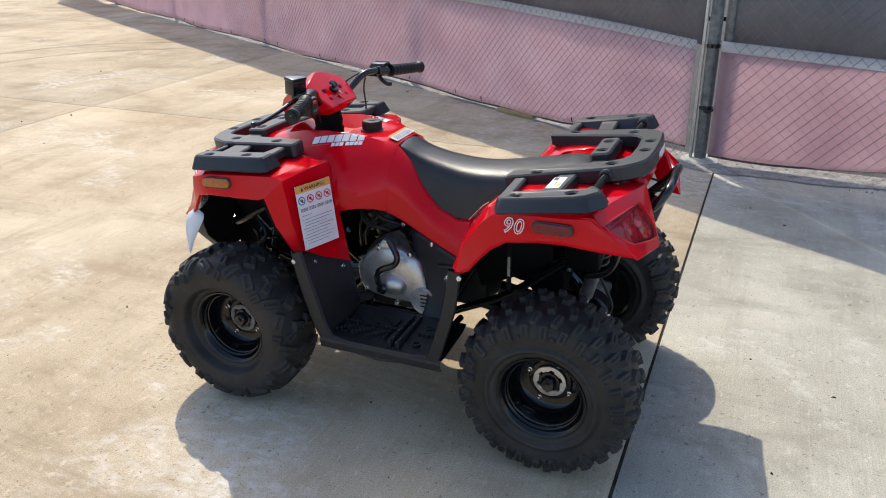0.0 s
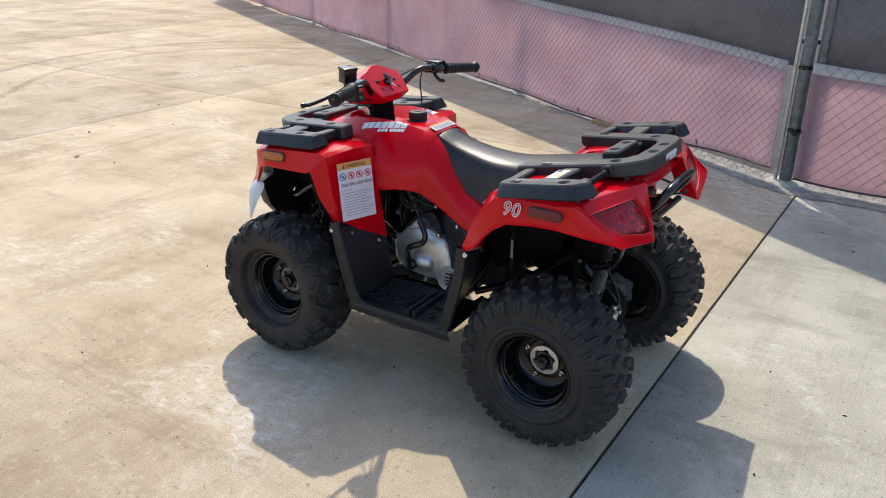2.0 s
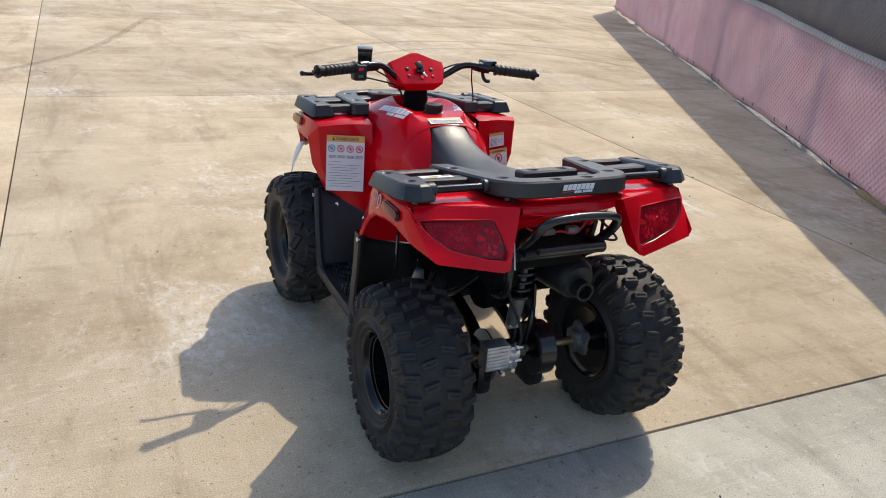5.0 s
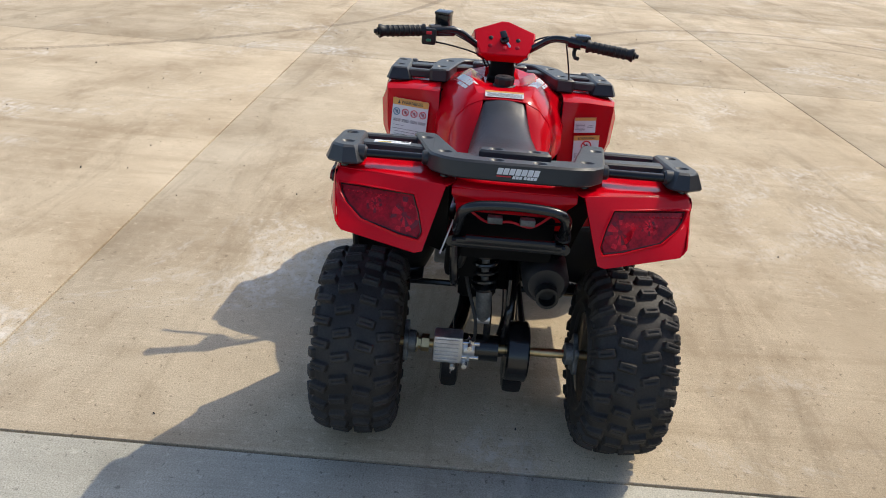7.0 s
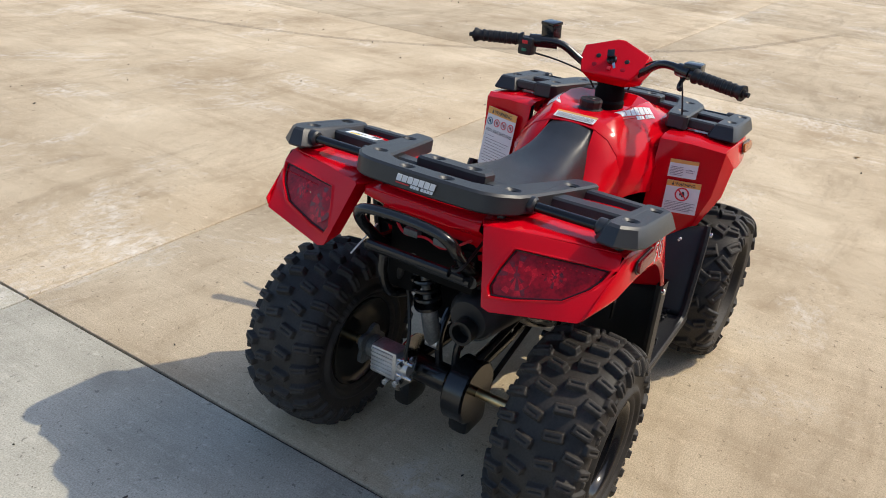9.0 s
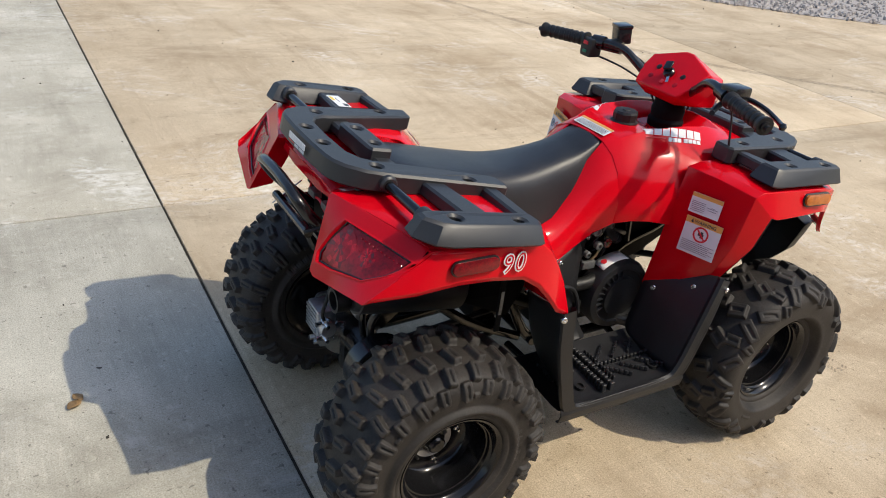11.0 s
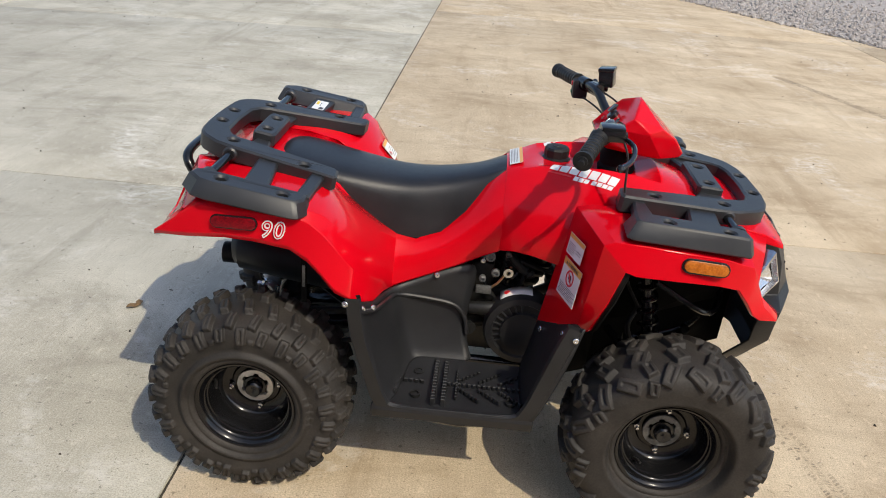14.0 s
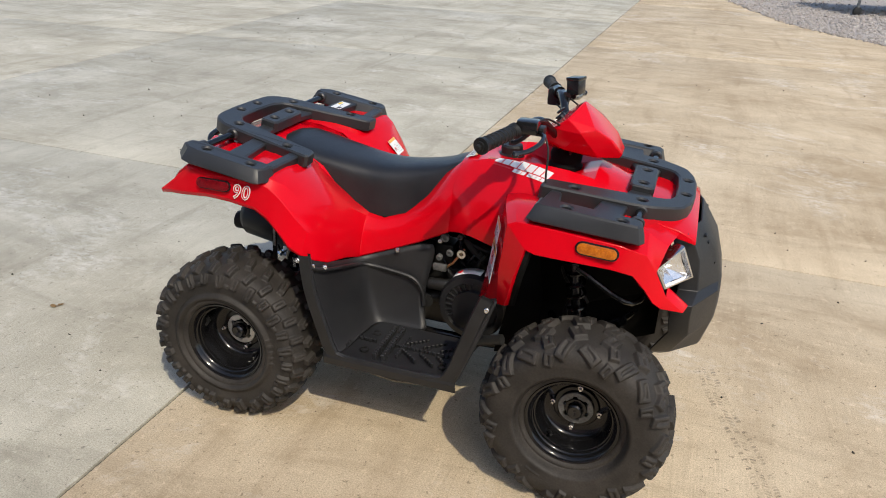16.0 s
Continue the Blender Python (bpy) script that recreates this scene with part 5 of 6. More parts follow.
mirrored_tube([(-.12, .13, .60), (.02, .12, .50), (.20, .11, .36), (.38, .11, .27)], 0.012)
mirrored_tube([(.86, .09, .70), (.90, .10, .50), (.93, .11, .35)], 0.012)
mirrored_tube([(1.15, .1, .55), (1.10, .22, .50), (.95, .24, .58)], 0.008)
# near-black sheet added for shade; it hides the daylight below tank and saddle
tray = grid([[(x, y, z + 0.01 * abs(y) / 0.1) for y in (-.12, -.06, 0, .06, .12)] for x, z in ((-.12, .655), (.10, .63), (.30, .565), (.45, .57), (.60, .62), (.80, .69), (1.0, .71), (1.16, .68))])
black("body_shade_sheet", tray, "added near-black sheet, stands in for shade below the bodywork", M_PIT, chassis, solid=0.004)
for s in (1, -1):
    # dark sheets added in the arches in place of deep shade
    shading = grid([[(.86, .12 * s, .40), (.84, .16 * s, .55), (.85, .20 * s, .69)], [(.98, .13 * s, .44), (.98, .17 * s, .60), (.98, .22 * s, .72)], [(1.13, .13 * s, .50), (1.13, .18 * s, .58), (1.13, .24 * s, .69)]])
    black("arch_shade_sheet", shading, "added near-black sheet, stands in for shade inside the wheel arch", M_PIT, chassis, solid=0.004)
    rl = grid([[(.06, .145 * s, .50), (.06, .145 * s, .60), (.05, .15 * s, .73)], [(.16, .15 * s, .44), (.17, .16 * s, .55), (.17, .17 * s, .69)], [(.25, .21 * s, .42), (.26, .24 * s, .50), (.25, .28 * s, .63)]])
    black("arch_shade_sheet", rl, "added near-black sheet, stands in for shade inside the wheel arch", M_PIT, chassis, solid=0.004)
    # suspension arms, knuckles and dampers at the front
    for pts in ([(.86, .11, .27), (.99, .30, .215)], [(1.10, .11, .27), (1.01, .30, .215)], [(.88, .12, .38), (.99, .28, .31)], [(1.08, .12, .38), (1.01, .28, .31)]):
        black("suspension_arm", tube([(x, y * s, z) for x, y, z in pts], 0.011, 10))
    black("steering_knuckle", box(.05, .04, .13, .008, (1.0, .30 * s, .255)), "", M_DARK)
    black("tie_rod", tube([(.90, .05 * s, .31), (.94, .30 * s, .27)], 0.0075, 8), "", M_CHROME)
    d = black("damper", tube([(.985, .225 * s, .30), (.93, .19 * s, .62)], 0.014, 12), "front coil-over damper")
    coil = [Vector((.985, .225 * s, .30)).lerp(Vector((.93, .19 * s, .62)), .22 + .66 * k / 66) + Vector((.024 * math.cos(k * .65), .024 * math.sin(k * .65), 0)) for k in range(67)]
    black("coil_spring", tube(coil, 0.0045, 6), "", None, d)
    black("footboard_bracket", tube([(.36, .10 * s, .245), (.40, .36 * s, .235), (.62, .36 * s, .235), (.68, .10 * s, .245)], 0.010, 8, 4))

# rear axle group
axle = part("rear_axle", tube([(0, -.27, .238), (0, .27, .238)], 0.0125, 18), M_BRASS, atv, "yellow-zinc solid rear axle")
axle.location = (0, 0, .011)
part("axle_nut", revolve([(0.024, .165), (0.024, .185), (0.018, .187), (0.018, .195), (0.026, .195), (0.026, .212), (0.0125, .213)], 6, "y"), M_BRASS, axle).location = (0, 0, .238)
part("axle_carrier", revolve([(0.0, -.02), (0.036, -.02), (0.036, .13), (0.0, .13)], 24, "y"), M_STEEL, axle, "black axle carrier").location = (0, 0, .238)
guard = revolve([(0.02, -.100), (0.076, -.100), (0.082, -.095), (0.082, -.045), (0.076, -.040), (0.02, -.040)], 32, "y")
part("sprocket_guard", guard, M_STEEL, axle, "black chain sprocket guard").location = (0, 0, .236)
part("guard_fin", box(.10, .058, .10, .018, (.02, -.068, .165)), M_STEEL, axle)
part("disc_guard", box(.09, .05, .10, .018, (.02, .105, .165)), M_STEEL, axle, "black brake disc guard")
part("brake_disc", revolve([(0.03, .1), (0.078, .1), (0.078, .104), (0.03, .104)], 32, "y", close=True), M_CHROME, axle).location = (0, 0, .238)
cal = part("brake_caliper", add(box(.05, .075, .075, .007, (-.075, .115, .282)), box(.035, .03, .05, .006, (-.075, .075, .265))), M_ALU, axle, "cast aluminium rear brake caliper")
for k in range(6):
    part("caliper_fin", box(.006, .062, .005, .0012, (-.101, .118, .256 + .011 * k)), M_ALU, cal)
for y, z in ((.07, .245), (.10, .238), (.06, .30)):
    part("caliper_bolt", tube([(-.075, y, z), (-.112, y, z)], 0.007, 6), M_CHROME, cal)
part("caliper_body", revolve([(0.0, 0.0), (0.019, 0.0), (0.021, .003), (0.021, .028), (0.016, .034), (0.0, .035)], 18, "y"), M_ALU, cal, "round piston housing of the caliper").matrix_basis = pose(-.082, .046, .285)
part("caliper_bracket", prism([(-.05, .225), (-.10, .235), (-.112, .262), (-.085, .268), (-.055, .30), (-.03, .29)], .058, .064, .0015), M_CHROME, cal).matrix_basis = Matrix(((1, 0, 0, 0), (0, 0, 1, 0), (0, 1, 0, 0), (0, 0, 0, 1)))
part("brake_hose", tube([(-.09, .055, .305), (-.10, .05, .335), (-.085, .055, .38), (-.06, .08, .45), (-.06, .10, .55)], .0045, 8, 5), M_RUBBER, cal, "black brake hose")
part("banjo_bolt", tube([(-.09, .055, .300), (-.09, .055, .314)], .008, 6), M_CHROME, cal)
for z in (.262, .302):
    part("slide_pin", tube([(-.09, .035, z), (-.09, .085, z)], .0055, 10), M_CHROME, cal)
lobes = []
for k in range(40):
    a = 2 * math.pi * k / 40
    lobes.append(((.050 + .007 * math.cos(5 * a)) * math.cos(a), (.050 + .007 * math.cos(5 * a)) * math.sin(a)))
for s in (1, -1):
    hb = prism(lobes, 0, .012, .002)
    add(hb, revolve([(.030, .0), (.030, .03), (.022, .034), (0, .034)], 20, "z"))
    hb.transform(frame_of((0, .232 * s, .240), (1, 0, 0), (0, -s, 0)))
    part("wheel_hub", hb, M_GALV, axle, "grey cast lobed wheel hub")
swing = part("swing_arm", add(tube([(0, -.02, .24), (.12, -.05, .27), (.33, -.06, .30)], 0.021, 12, 4), tube([(0, .12, .24), (.12, .08, .27), (.33, .06, .30)], 0.021, 12, 4)), M_STEEL, atv, "gloss black swing arm")
shock = part("rear_damper", tube([(-.012, .030, .345), (-.018, .031, .36), (-.042, .036, .452), (-.043, .036, .455), (-.045, .037, .460), (-.078, .046, .62)], [0.016, 0.0205, 0.0205, 0.018, 0.010, 0.010], 18), M_GALV, atv, "rear coil-over damper with a grey metal body")
part("spring_seat", tube([(-.043, .036, .455), (-.045, .037, .463)], 0.034, 20), M_STEEL, shock)
coil = [Vector((-.044, .036, .462)).lerp(Vector((-.079, .046, .615)), k / 84) + Vector((.029 * math.cos(k * .44), .029 * math.sin(k * .44), 0)) for k in range(85)]
part("coil_spring", tube(coil, 0.0058, 8), M_STEEL, shock)
part("damper_eye", tube([(-.015, .012, .345), (-.015, .045, .345)], 0.014, 14), M_ALU, shock)
chain = tube([(.0, -.08, .305), (.33, -.075, .335)], 0.008, 6)
part("chain", add(chain, tube([(.0, -.08, .172), (.33, -.075, .265)], 0.008, 6)), M_DARK, axle, "greasy drive chain")
gear = revolve([(0.0, -.055), (0.050, -.055), (0.062, -.046), (0.064, .030), (0.056, .045), (0.0, .048)], 28, "y")
gear.transform(Matrix.Translation((.09, .055, .42)))
gear_case = part("gear_case", add(gear, box(.13, .12, .12, .03, (.15, -.01, .43))), M_PIT, atv, "shaded black gear case behind the engine")
part("case_bolt", tube([(.03, .085, .455), (.022, .088, .457)], .008, 6), M_GALV, gear_case)
part("breather_hose", tube([(.07, .10, .47), (.02, .12, .50), (-.04, .115, .49), (-.07, .10, .53), (-.06, .09, .60)], .009, 10, 5), M_RUBBER, gear_case)
part("breather_hose", tube([(-.10, .125, .62), (-.115, .12, .54), (-.09, .115, .48), (-.03, .11, .455)], .011, 10, 5), M_STEEL, gear_case)
for y in (.02, -.045):
    part("link_arm", tube([(.10, y, .47), (.02, y, .40), (-.01, y * .8, .35), (0, y * .7, .27)], .010, 10, 4), M_STEEL, gear_case)
part("mount_plate", prism([(.02, .33), (-.03, .40), (-.02, .47), (.06, .50), (.10, .40)], -.004, .004, .002), M_STEEL, gear_case).matrix_basis = Matrix(((1, 0, 0, 0), (0, 0, -1, -.03), (0, 1, 0, 0), (0, 0, 0, 1)))
# exhaust
muffler = part("muffler", tube([(-.112, -.108, .500), (-.100, -.108, .501), (-.092, -.108, .502), (.02, -.112, .49), (.16, -.12, .47), (.18, -.12, .465)], [0.044, 0.052, 0.057, 0.060, 0.056, 0.03], 32), M_BLACK, atv, "matt black exhaust muffler", sharp=40)
part("tail_pipe", revolve([(0.026, 0.0), (0.028, 0.004), (0.028, 0.032), (0.021, 0.032), (0.020, 0.002), (0.0, 0.0)], 24, "x"), M_DARK, muffler, "dark tail-pipe outlet").matrix_basis = pose(-.112, -.110, .492, 0, 0, 180)
part("exhaust_pipe", tube([(.18, -.12, .465), (.30, -.13, .42), (.44, -.12, .36), (.56, -.08, .34)], 0.016, 12, 5), M_DARK, muffler)
# grab bar and rear frame
grab = part("grab_bar", tube([(-.10, .118, .60), (-.14, .118, .63), (-.200, .118, .69), (-.226, .108, .728), (-.233, .075, .745), (-.233, 0, .750), (-.233, -.075, .745), (-.226, -.108, .728), (-.200, -.118, .69), (-.14, -.118, .63), (-.10, -.118, .60)], 0.0125, 14, 6), M_STEEL, atv,
            "gloss black tubular rear grab bar")
part("cross_bar", tube([(-.20, .10, .648), (-.20, -.10, .648)], 0.010, 10), M_STEEL, grab)
part("cross_bar", tube([(-.17, .12, .63), (-.17, -.12, .63)], 0.009, 10), M_STEEL, grab)
back = grid([[(-.166, y, .760) for y in (-.14, -.07, 0, .07, .14)], [(-.172, y, .742 - .012 * (abs(y) < .1)) for y in (-.14, -.07, 0, .07, .14)], [(-.115, y, .70) for y in (-.13, -.07, 0, .07, .13)], [(-.10, y, .64) for y in (-.12, -.07, 0, .07, .12)]])
part("rear_apron", back, M_RED, atv, "red plastic apron between the tail lamps", sharp=40, solid=0.004, bevel=0.004)
topdeck = grid([[(-.168, y, .762) for y in (-.14, -.07, 0, .07, .14)], [(-.06, y, .772) for y in (-.13, -.07, 0, .07, .13)], [(.0, y, .765) for y in (-.145, -.07, 0, .07, .145)], [(.08, y, .750) for y in (-.150, -.07, 0, .07, .150)], [(.16, y, .705) for y in (-.155, -.07, 0, .07, .155)], [(.22, y, .640) for y in (-.150, -.07, 0, .07, .150)], [(.29, y, .588) for y in (-.14, -.07, 0, .07, .14)]])
part("rear_deck", topdeck, M_RED, atv, "red plastic deck below the rear rack", sharp=40, solid=0.004)
for s, y in ((1, .035), (1, -.04)):
    part("connector", box(.02, .035, .016, .003, (-.135, y, .672)), M_GALV, grab, "pale wiring connector")
part("wire", tube([(-.12, .09, .68), (-.14, .05, .665), (-.138, 0, .67), (-.14, -.05, .662), (-.12, -.1, .69)], 0.003, 6, 5), M_REDINK, grab)
part("wire", tube([(-.10, -.125, .70), (-.20, -.130, .672), (-.215, -.118, .665), (-.19, -.105, .66), (-.12, -.11, .64)], 0.0035, 6, 5), M_RUBBER, grab)
part("wire_stub", tube([(-.13, .13, .66), (-.19, .155, .60)], 0.002, 5), M_WHITE, grab)
battery = part("battery_box", box(.22, .22, .13, .012, (.0, .0, .62)), M_PIT, atv, "black battery and airbox housing")
part("airbox", box(.16, .17, .12, .02, (.17, 0, .55)), M_PIT, battery)

for side in (1, -1):
    strap = part("fender_strap", box(.013, .004, .150, .001, (.124, .345 * side, .565)), M_PIT, atv, "black strap below the rear fender with a pale label")
    part("strap_label", box(.007, .001, .055, 0, (.124, .3478 * side, .560)), M_GALV, strap)

# ---------------------------------------------------------------- engine
engine = part("engine", add(add(box(.20, .22, .19, .02, (.56, .02, .35)), tube([(.60, 0, .42), (.68, 0, .56)], 0.062, 16)), box(.30, .16, .13, .02, (.42, .03, .36))), M_DARK, atv, "dark cast engine block")
for k in range(5):
    part("cooling_fin", tube([(.612 + .014 * k, 0, .445 + .024 * k), (.615 + .014 * k, 0, .451 + .024 * k)], 0.078, 20), M_DARK, engine)


def case_cover():
    rough = [(.694, .396), (.671, .421), (.640, .452), (.605, .470), (.555, .468), (.510, .452), (.474, .432), (.452, .390), (.436, .340), (.424, .300), (.436, .272), (.466, .270), (.500, .292), (.560, .294), (.619, .299), (.671, .313), (.691, .345)]
    out = [(p.x, p.z) for p in smooth_path([(x, 0, z) for x, z in rough] + [(*rough[0][:1], 0, rough[0][1])], 3)[:-1]]
    rows = [[(x, .115, z) for x, z in out], [(x, .142, z) for x, z in out]]
    c = (.555, .365)
    for f, y in ((.97, .152), (.92, .158), (.80, .164), (.60, .168), (.3, .170), (.03, .170)):
        rows.append([(c[0] + (x - c[0]) * f, y, c[1] + (z - c[1]) * f) for x, z in out])
    return grid(rows, closed_u=True)


cover = part("crankcase_cover", case_cover(), M_ALU, engine, "bright cast aluminium crankcase cover", sharp=50)
dome = revolve([(0.056, .160), (0.050, .176), (0.040, .186), (0.024, .192), (0.0, .193)], 32, "y")
dome.transform(Matrix.Translation((.565, 0, .352)) @ Matrix.Diagonal((1.0, 1, .66, 1)))
part("starter_dome", dome, M_ALU, cover, "raised oval of the crankcase cover")
part("gearbox_cover", revolve([(0.046, .13), (0.046, .170), (0.042, .176), (0.035, .176), (0.033, .172), (0.0, .173)], 32, "y"), M_ALU, engine, "round aluminium clutch cover").location = (.455, 0, .318)
for k in range(4):
    part("cover_slot", box(.022, .003, .004, .001, (.455, .1738, .300 + .012 * k)), M_DARK, engine)
head = prism([(.677, .424), (.640, .468), (.600, .498), (.552, .518), (.532, .505), (.506, .455), (.494, .438), (.56, .40)], .06, .13, .006)
head.transform(Matrix(((1, 0, 0, 0), (0, 0, 1, 0), (0, 1, 0, 0), (0, 0, 0, 1))))
part("head_cover", head, M_DARK, engine, "dark cast upper engine cover")
peak = prism([(.632, .455), (.594, .490), (.566, .488), (.552, .462)], .10, .160, .005)
peak.transform(Matrix(((1, 0, 0, 0), (0, 0, 1, 0), (0, 1, 0, 0), (0, 0, 0, 1))))
part("cover_peak", peak, M_ALU, engine)
for k, (x, z) in enumerate(((.672, .43), (.50, .47), (.66, .325), (.55, .295), (.605, .475))):
    part("cover_bolt", revolve([(0.008, .15), (0.008, .172), (0.0, .173)], 6, "y"), M_CHROME, engine).location = (x, 0, z)
part("kick_lever", tube([(.584, .200, .352), (.588, .212, .372), (.590, .216, .400), (.574, .216, .420), (.534, .214, .438), (.521, .212, .458), (.528, .208, .478), (.551, .203, .512)], 0.0095, 10, 5), M_STEEL, engine, "bent black kick-start lever")
part("lever_boss", revolve([(0.016, .175), (0.016, .208), (0.011, .212), (0.0, .212)], 18, "y"), M_STEEL, engine).location = (.584, 0, .352)
# right: fan shroud with sticker
shroud = part("fan_shroud", revolve([(0.098, -.09), (0.102, -.135), (0.096, -.150), (0.080, -.153), (0.076, -.146), (0.058, -.146), (0.056, -.158), (0.0, -.162)], 40, "y"), M_BLACK, engine, "black cooling fan shroud")
shroud.location = (.655, -.018, .372)
for k in range(9):
    a = radians(95 + 14 * k)
    b = box(.004, .006, .026, .001)
    b.transform(Matrix.Translation((.067 * math.cos(a), -.149, .067 * math.sin(a))) @ Matrix.Rotation(-(a - math.pi / 2), 4, "Y"))
    part("shroud_slot", b, M_RACK, shroud)
lab = grid([[(.1045 * math.cos(radians(d)), y, .1045 * math.sin(radians(d))) for d in range(80, 133, 6)] for y in (-.094, -.136)])
part("sticker", lab, M_WHITE, shroud, "small white caution sticker", solid=0.0008)
part("sticker_mark", revolve([(0.008, 0.0), (0.008, .0012), (0.0, .0013)], 14, "z"), M_REDINK, shroud).matrix_basis = pose(-.048, -.115, .0935, 0, -27, 0)
part("carburettor", add(box(.06, .07, .07, .012, (.54, -.06, .48)), tube([(.50, -.06, .48), (.40, -.05, .50)], 0.024, 14)), M_DARK, engine, "small cast carburettor")
part("rubber_hose", tube([(.604, -.10, .552), (.62, -.105, .535), (.645, -.105, .512), (.668, -.10, .495)], 0.0125, 12, 4), M_RUBBER, engine, "ribbed black rubber hose")
for k in range(9):
    c = Vector((.606, -.10, .550)).lerp(Vector((.665, -.103, .498)), k / 8)
    r = revolve([(0.0125, -.0022), (0.0155, 0), (0.0125, .0022)], 14, "z", close=True)
    r.transform(frame_of(c, (0, 1, 0), (.06, 0, -.05)))
    part("hose_rib", r, M_RUBBER, engine)
part("cable_rod", tube([(.545, -.125, .445), (.58, -.125, .475), (.612, -.12, .522)], 0.0035, 6), M_BRASS, engine)
part("cable_end", revolve([(0.013, -.008), (0.013, .008), (0.006, .008), (0.006, -.008)], 16, "y", close=True), M_CHROME, engine).location = (.605, -.125, .52)
part("intake_pipe", tube([(.515, -.135, .405), (.56, -.14, .410), (.60, -.13, .415)], 0.017, 12, 3), M_DARK, engine)
part("clamp_bolt", tube([(.512, -.15, .36), (.522, -.165, .36)], 0.016, 14), M_DARK, engine)
part("bracket", box(.04, .012, .02, .003, (.545, -.14, .462)), M_GALV, engine)
part("starter", tube([(.50, .05, .47), (.60, .06, .50)], 0.03, 16), M_DARK, engine)
part("fuel_tap", add(box(.03, .03, .03, .006, (.655, .09, .60)), tube([(.66, .10, .60), (.69, .12, .60)], 0.014, 12)), M_ALU, engine)
part("hose", tube([(.66, .09, .58), (.62, .12, .55), (.56, .11, .53), (.54, .05, .51)], 0.005, 8, 5), M_RUBBER, engine)
part("hose", tube([(.70, .11, .58), (.66, .14, .53), (.60, .13, .515), (.58, .10, .49)], 0.006, 8, 5), M_RUBBER, engine)

for s in (1, -1):
    part("foot_peg", tube([(.66, .13 * s, .285), (.70, .20 * s, .292), (.765, .215 * s, .318)], 0.015, 10), M_RACK, atv, "grey steel foot peg behind the leg guard")
# dark clutter round the engine: hoses, looms and brackets
clutter = random.Random(11)
for k in range(16):
    s = 1 if k % 2 else -1
    x0, z0 = clutter.uniform(.52, .70), clutter.uniform(.46, .60)
    x1, z1 = x0 + clutter.uniform(-.12, .14), z0 + clutter.uniform(-.14, .06)
    y0 = clutter.uniform(.06, .115) * s
    part("hose", tube([(x0, y0, z0), (x0 * .6 + x1 * .4, y0 + .02 * s, z0 * .5 + z1 * .5 + .015), (x1, y0 * .8, z1)], clutter.uniform(.003, .008), 8, 5), clutter.choice((M_RUBBER, M_STEEL, M_DARK)), engine)
for x, z, r in ((.555, .565, .013), (.572, .520, .011), (.540, .500, .009), (.600, .575, .008)):
    part("clamp_bolt", revolve([(r, -.128), (r, -.140), (r * .6, -.142), (r * .6, -.136), (0, -.136)], 12, "y"), M_GALV, engine).location = (x, 0, z)
for s in (1, -1):
    for k in range(6):
        x0, z0 = clutter.uniform(.90, 1.10), clutter.uniform(.45, .66)
        part("wiring_loom", tube([(x0, .135 * s, z0), (x0 + clutter.uniform(-.06, .06), .16 * s, z0 - .05), (x0 + clutter.uniform(-.08, .08), .15 * s, z0 - .12)], clutter.uniform(.003, .007), 8, 5), clutter.choice((M_RUBBER, M_STEEL)), atv)

# ---------------------------------------------------------------- screws along the covers
for s in (1, -1):
    for p, n in (((.236, .424, .538), (-.1, 1, .1)), ((.268, .398, .520), (.6, 1, .1)), ((.286, .368, .507), (.7, .7, .2)), ((.312, .187, .458), (.5, .85, .2)), ((.422, .164, .503), (.25, .95, .15)), ((.536, .120, .536), (.2, .97, .1)),
                 ((.757, .396, .493), (.1, 1, .0)), ((.744, .322, .462), (-.9, .4, .1)), ((.70, .236, .422), (-.9, .4, .1))):
        b = revolve([(0.0075, -0.002), (0.0075, 0.003), (0.006, 0.0048), (0.002, 0.0052), (0.0, 0.003)], 12, "z")
        b.transform(frame_of((p[0], slim(p[1]) * s, p[2]), (0, 0, 1), (n[0], n[1] * s, n[2])) @ Matrix.Translation((0, 0, 0.006)))
        part("screw", b, M_CHROME, atv)


